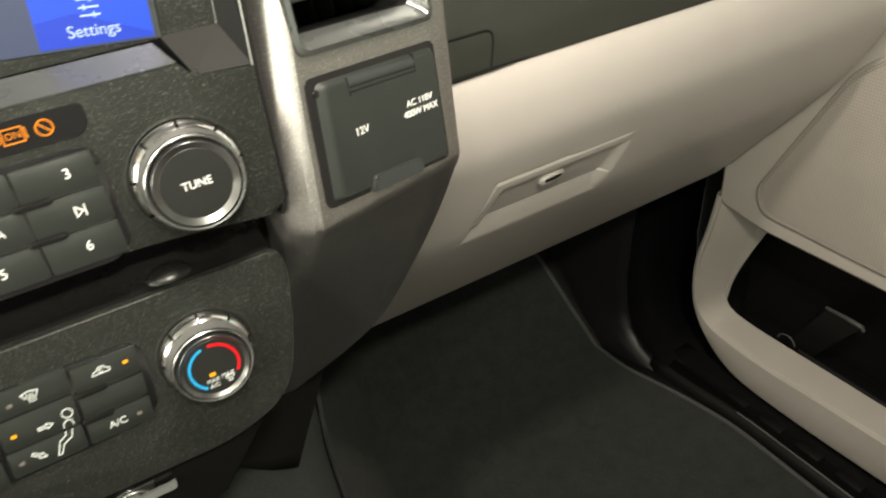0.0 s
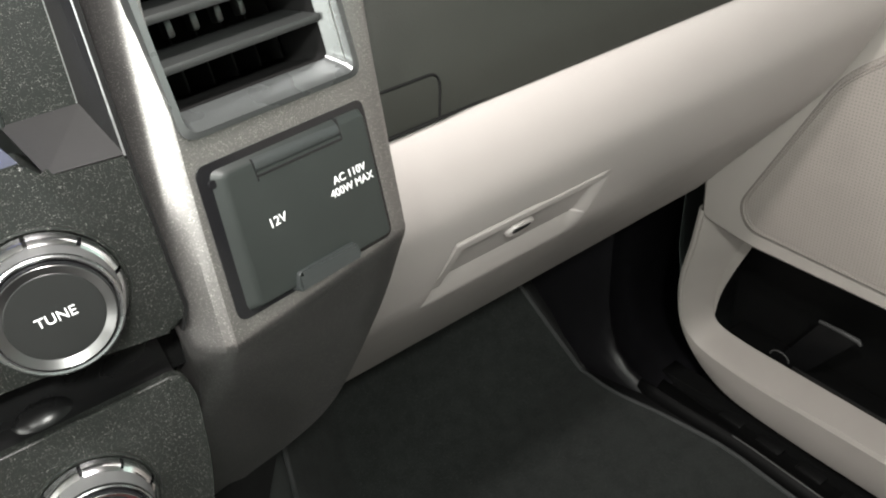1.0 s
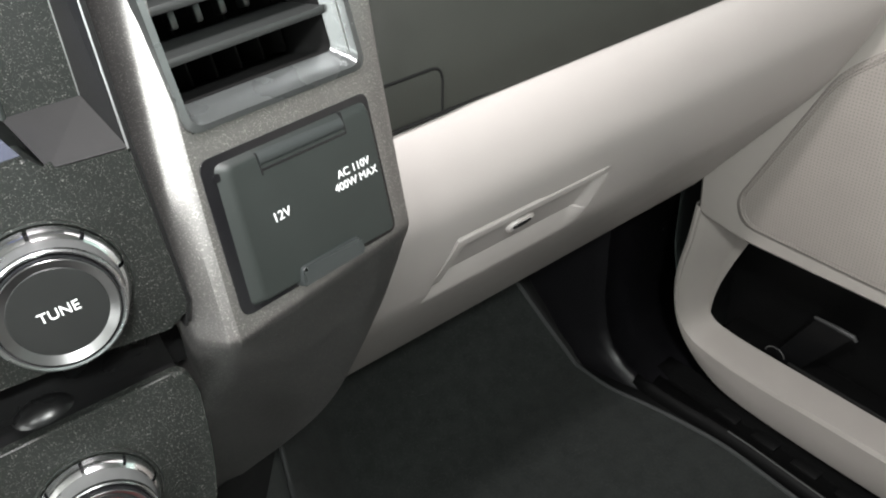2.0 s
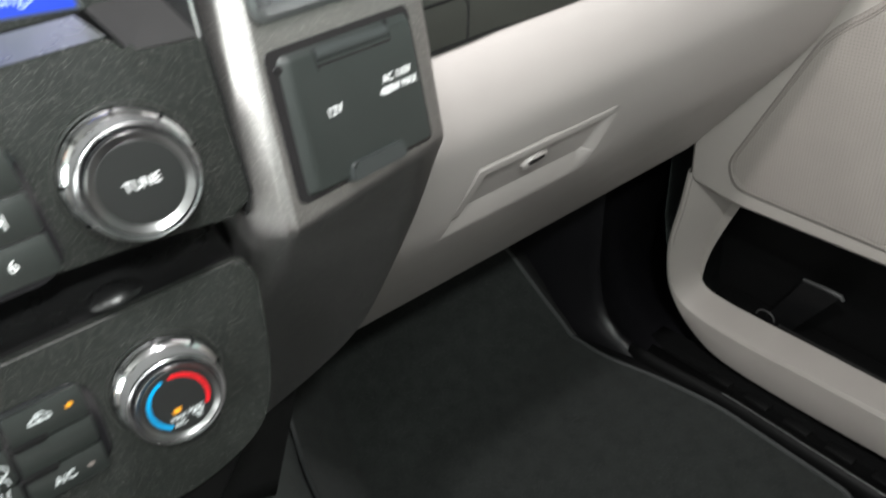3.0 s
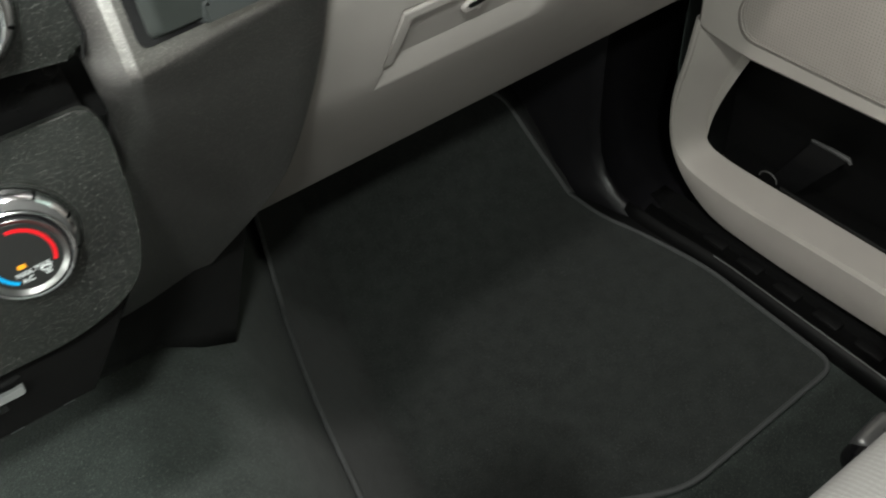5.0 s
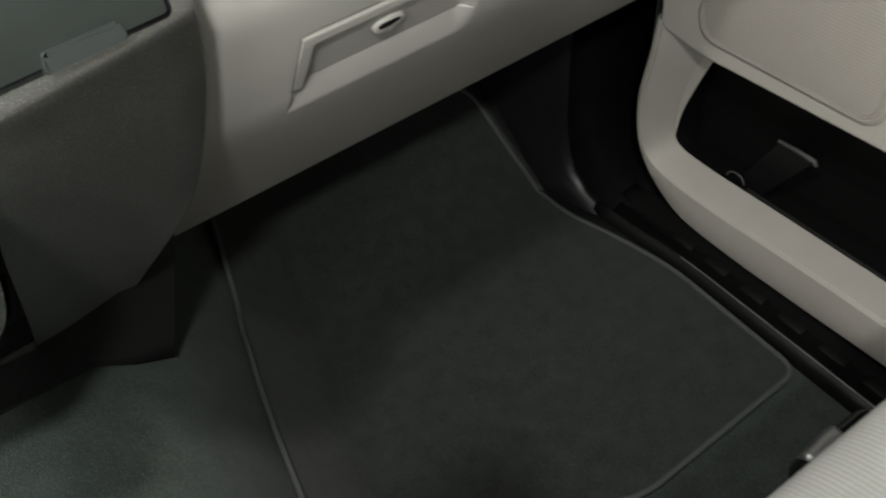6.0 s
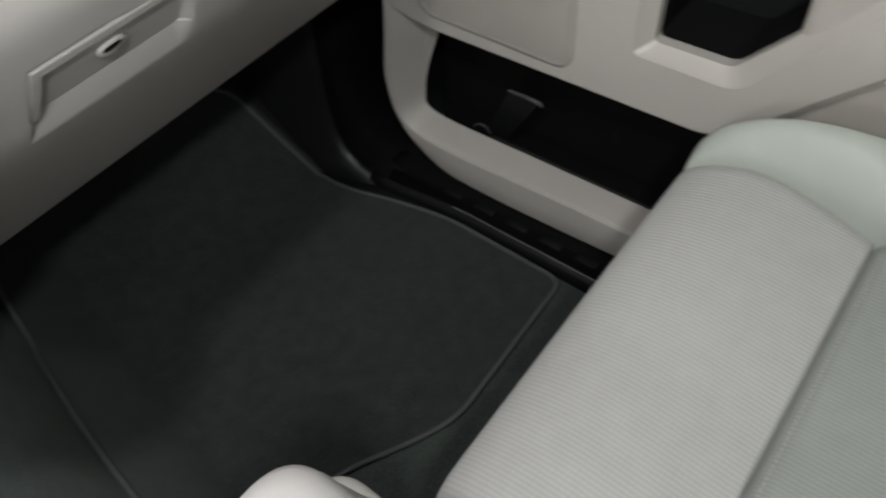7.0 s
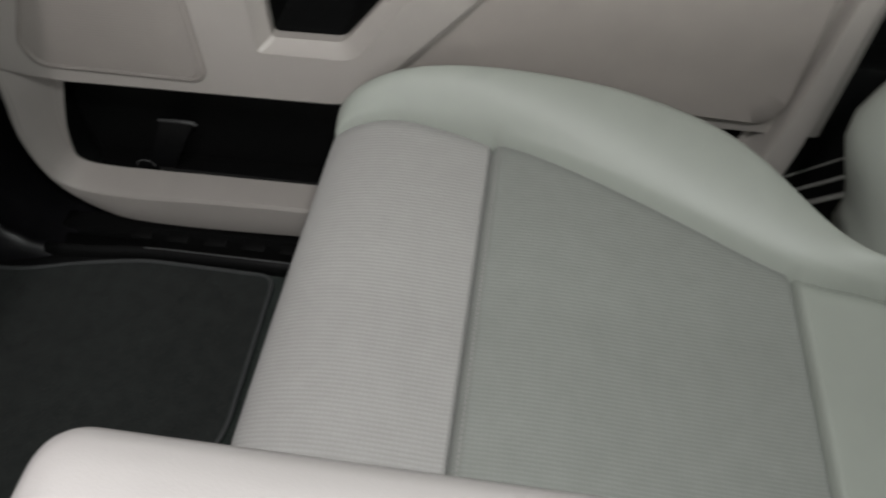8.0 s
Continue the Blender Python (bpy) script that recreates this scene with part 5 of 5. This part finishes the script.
def outer_at(y):
    return glide([(-0.90, 0.54), (-0.80, 0.553), (-0.765, 0.584), (-0.72, 0.645), (-0.68, 0.684), (-0.62, 0.708), (-0.55, 0.718), (-0.44, 0.720), (-0.36, 0.712), (-0.28, 0.690)], y)


def cushion(k0, k1, name, mat_, label, bolster=False, n=44):
    rows_ = []
    for k in range(k0, k1 + 1):
        y = path[k][0]
        s, e = seam_at(y), outer_at(y)
        row_ = []
        for i in range(n + 1):
            f = i / n
            if bolster:
                p_ = seat_point(s + (e - s) * f, k, f)
                if f == 0:
                    p_ = seat_point(s, k, 0)
                    p_.z -= 0.006 * step(0.24, 0.34, p_.z)
            else:
                p_ = seat_point(XL + (s - XL) * f, k, 0)
                p_.z -= 0.006 * math.exp(-(((1 - f) * (s - XL)) / 0.006) ** 2) * step(0.24, 0.34, p_.z)
            row_.append(p_)
        if bolster:
            last_ = row_[-1]
            row_ += [Vector((last_.x + 0.004, last_.y, last_.z - 0.02)), Vector((last_.x + 0.002, last_.y, max(0.12, last_.z - 0.14)))]
        else:
            first_ = row_[0]
            row_ = [Vector((first_.x + 0.004, first_.y, 0.12)), Vector((first_.x - 0.002, first_.y, max(0.12, first_.z - 0.03)))] + row_
        rows_.append(row_)
    return inside(part(name, sheet(rows_), mat_, smooth=1.3, label=label), seat)


ks = min(range(len(path)), key=lambda k: abs(path[k][0] - SEAM_Y) if path[k][1] > ZT - 0.001 else 9)
kr = min(range(len(path)), key=lambda k: abs(path[k][0] + 0.736))
cushion(0, ks, "cushion_front", KNIT, "ribbed light grey cloth front of the cushion")
cushion(ks, kr, "cushion_insert", KNIT_FINE, "fine ribbed grey cloth insert")
cushion(kr, len(path) - 1, "cushion_rear", LEATHER, "smooth grey vinyl rear of the cushion")
cushion(0, len(path) - 1, "cushion_bolster", LEATHER, "pale grey-green vinyl side bolster", True, 26)
# a row of short stitches behind the cross seam
kt = min(range(ks, kr), key=lambda k: abs(path[k][0] - SEAM_Y + 0.0065))
bm = bmesh.new()
x_ = XL + 0.012
while x_ < seam_at(SEAM_Y) - 0.008:
    a_, b_ = seat_point(x_, kt, 0), seat_point(x_ + 0.0028, kt, 0)
    tube(bm, [a_ + Vector((0, 0, 0.0002)), (a_ + b_) / 2 + Vector((0, 0, 0.0006)), b_ + Vector((0, 0, 0.0002))], 0.0005, 5)
    x_ += 0.0046
inside(part("seam_thread", bm, STITCH, label="row of pale stitches"), seat)
bm = box(bmesh.new(), pose(0.505, -0.56, 0.075), 0.36, 0.44, 0.15, 0.01)
inside(part("seat_base", bm, MATT, label="black seat base"), seat)
bm = box(bmesh.new(), pose(0.583, -0.302, 0.118) @ pose(0, 0, 0, 14, 0, 0), 0.104, 0.080, 0.040, 0.016, 5)
inside(part("seat_slide_housing", bm, GLOSS, label="black slide lever housing"), seat)
bm = box(bmesh.new(), pose(0.568, -0.271, 0.135) @ pose(0, 0, 0, 14, 0, 4), 0.046, 0.018, 0.020, 0.006, 4)
inside(part("seat_slide_lever", bm, SKIRT, label="grey slide lever"), seat)
# backrest
rows = []
for j in range(29):
    z = 0.30 + 0.62 * j / 28
    yb = -0.823 - (z - 0.36) * 0.36
    row = []
    for i in range(49):
        f = i / 48
        x = 0.305 + 0.40 * f
        side = max(0.0, (x - 0.545) / 0.155)
        fwd = 0.065 * math.sin(min(1, side) * math.pi * 0.62) ** 1.2 * step(0.30, 0.42, z) if side > 0 else 0
        edge = 0.075 * (1 - math.sqrt(max(0.0, 1 - max(0.0, (x - 0.65) / 0.05) ** 2)))
        row.append((x - 0.02 * step(0.40, 0.30, z) * side, yb + fwd - edge - 0.010 * math.exp(-((x - 0.545) / 0.006) ** 2), z))
    rows.append(row)
inside(solid(part("backrest", sheet(rows), LEATHER, smooth=1.3, label="pale grey-green vinyl backrest"), 0.004, 0), seat)

# seat belt rails beside the seat
rail = thing("pillar_foot_trim", "black pillar foot with thin pale strips behind the seat", "trim", (0.84, -0.88, 0.0))
bm = box(bmesh.new(), pose(0.842, -0.905, 0.17), 0.050, 0.17, 0.36, 0.006)
inside(part("foot_cover", bm, RIB, label="black pillar foot"), rail)
for (ya, za), (yb_, zb), r_ in (((-0.850, 0.138), (-0.915, 0.176), 0.0036), ((-0.832, 0.161), (-0.900, 0.205), 0.0022), ((-0.822, 0.188), (-0.885, 0.234), 0.0013)):
    bm = tube(bmesh.new(), [(0.812, ya, za), (0.812, yb_, zb)], r_, 8)
    inside(part("pale_strip", bm, CREAM, label="pale strip"), rail)

# ---- centre seat and armrest ----
centre = thing("jump_seat", "pale vinyl centre seat cushion with stitched nose", "seat", (0.05, -0.5, 0.28))
def pillow(x0, x1, y0, y1, z0, z1, r, rc, n=10):
    """A box with rounded upright corners (rc) and a rounded top edge (r)."""
    loop = rounded([(x0, y0), (x1, y0), (x1, y1), (x0, y1)], rc, 18)
    mx, my = (x0 + x1) / 2, (y0 + y1) / 2
    def ins(d):
        return rounded([(x0 + d, y0 + d), (x1 - d, y0 + d), (x1 - d, y1 - d), (x0 + d, y1 - d)], max(0.004, rc - d), 18)
    rows_ = [[(x, y, z0) for x, y in loop]]
    for i in range(n + 1):
        a = radians(90 * i / n)
        rows_.append([(x, y, z1 - r + r * math.sin(a)) for x, y in ins(r * (1 - math.cos(a)))])
    last_ = rows_[-1]
    for f in (0.7, 0.4, 0.05):
        rows_.append([(mx + (x - mx) * f, my + (y - my) * f, z + 0.006 * (1 - f)) for x, y, z in last_])
    b_ = sheet(rows_, closed=True)
    b_.verts.ensure_lookup_table()
    b_.faces.new(list(b_.verts)[-len(loop):])
    b_.faces.new(list(b_.verts)[:len(loop)][::-1])
    return b_


inside(part("cushion_top", pillow(-0.16, 0.140, -0.90, -0.229, 0.30, 0.515, 0.032, 0.086), PALE, smooth=1.2, label="pale vinyl cushion top"), centre)
inside(part("cushion_side", pillow(-0.15, 0.154, -0.89, -0.247, 0.262, 0.503, 0.02, 0.088), KNIT, smooth=1.2, label="ribbed grey cloth cushion side"), centre)
seam2 = rounded([(-0.115, -0.243), (0.126, -0.243), (0.126, -0.85)], 0.072, 18)
for (xa, ya), (xb, yb_) in zip(seam2, seam2[1:]):
    d_ = Vector((xb - xa, yb_ - ya))
    count = max(1, round(d_.length / 0.0034))
    for i in range(count):
        p0_, p1_ = (i + 0.15) / count, (i + 0.75) / count
        if ya + d_.y * p0_ < -0.34:
            continue
        bm = tube(bmesh.new(), [(xa + d_.x * p0_, ya + d_.y * p0_, 0.5103), (xa + d_.x * p1_, ya + d_.y * p1_, 0.5103)], 0.00036, 5)
        inside(part("stitch", bm, STITCH), centre)
arm = thing("folding_armrest", "pale vinyl fold-down armrest over the centre seat", "armrest", (0.1, -0.6, 0.40))
x0, x1, y0, y1 = -0.065, 0.2455, -0.92, -0.3215
rows = []
for z, d in ((0.498, 0.002), (0.503, 0.0), (0.515, 0.003), (0.535, 0.0072), (0.555, 0.0112), (0.575, 0.0152), (0.590, 0.0180), (0.600, 0.0202), (0.6065, 0.0235), (0.611, 0.0290), (0.614, 0.038), (0.616, 0.055), (0.618, 0.085), (0.619, 0.135)):
    rows.append([(x, y, z) for x, y in rounded([(x0 + d, y0 + d), (x1 - d, y0 + d), (x1 - d, y1 - d), (x0 + d, y1 - d)], max(0.012, 0.024 - 0.3 * d), 18)])
bm = sheet(rows, closed=True)
bm.verts.ensure_lookup_table()
count = len(rows[0])
bm.faces.new(list(bm.verts)[-count:])
bm.faces.new(list(bm.verts)[:count][::-1])
inside(part("armrest_lid", bm, PALE, smooth=1.2, label="pale vinyl armrest pad"), arm)
inside(part("armrest_edge", pillow(-0.062, 0.2465, -0.91, -0.3165, 0.470, 0.512, 0.006, 0.018), CREAM, smooth=1.2, label="cream armrest edge"), arm)
inside(part("armrest_body", pillow(-0.065, 0.2475, -0.92, -0.3065, 0.395, 0.473, 0.008, 0.018), KNIT, smooth=1.2, label="ribbed grey cloth armrest underside"), arm)

# ---- lamps in the headliner ----
def headliner_lamp(name, label, x, y):
    t_ = thing(name, label, "lamp", (x, y, 1.14), group="headliner lamps")
    bm_ = lathe(bmesh.new(), [(0.052, 1.142), (0.052, 1.132), (0.046, 1.128), (0.044, 1.138)], Matrix.Translation((x, y, 0)), 40)
    inside(part("lamp_bezel", bm_, VENT_TRIM), t_)
    bm_ = lathe(bmesh.new(), [(0.043, 1.138), (0.043, 1.130), (0.030, 1.127), (0.0, 1.126)], Matrix.Translation((x, y, 0)), 40)
    inside(part("lamp_lens", bm_, DOME, label="lit lens"), t_)


headliner_lamp("dome_lamp", "lit round dome lamp in the headliner", 0.09, -0.60)
headliner_lamp("dome_lamp", "lit round dome lamp in the headliner", -0.24, -0.58)
headliner_lamp("map_lamp", "lit round map lamp near the windshield header", 0.18, -0.236)
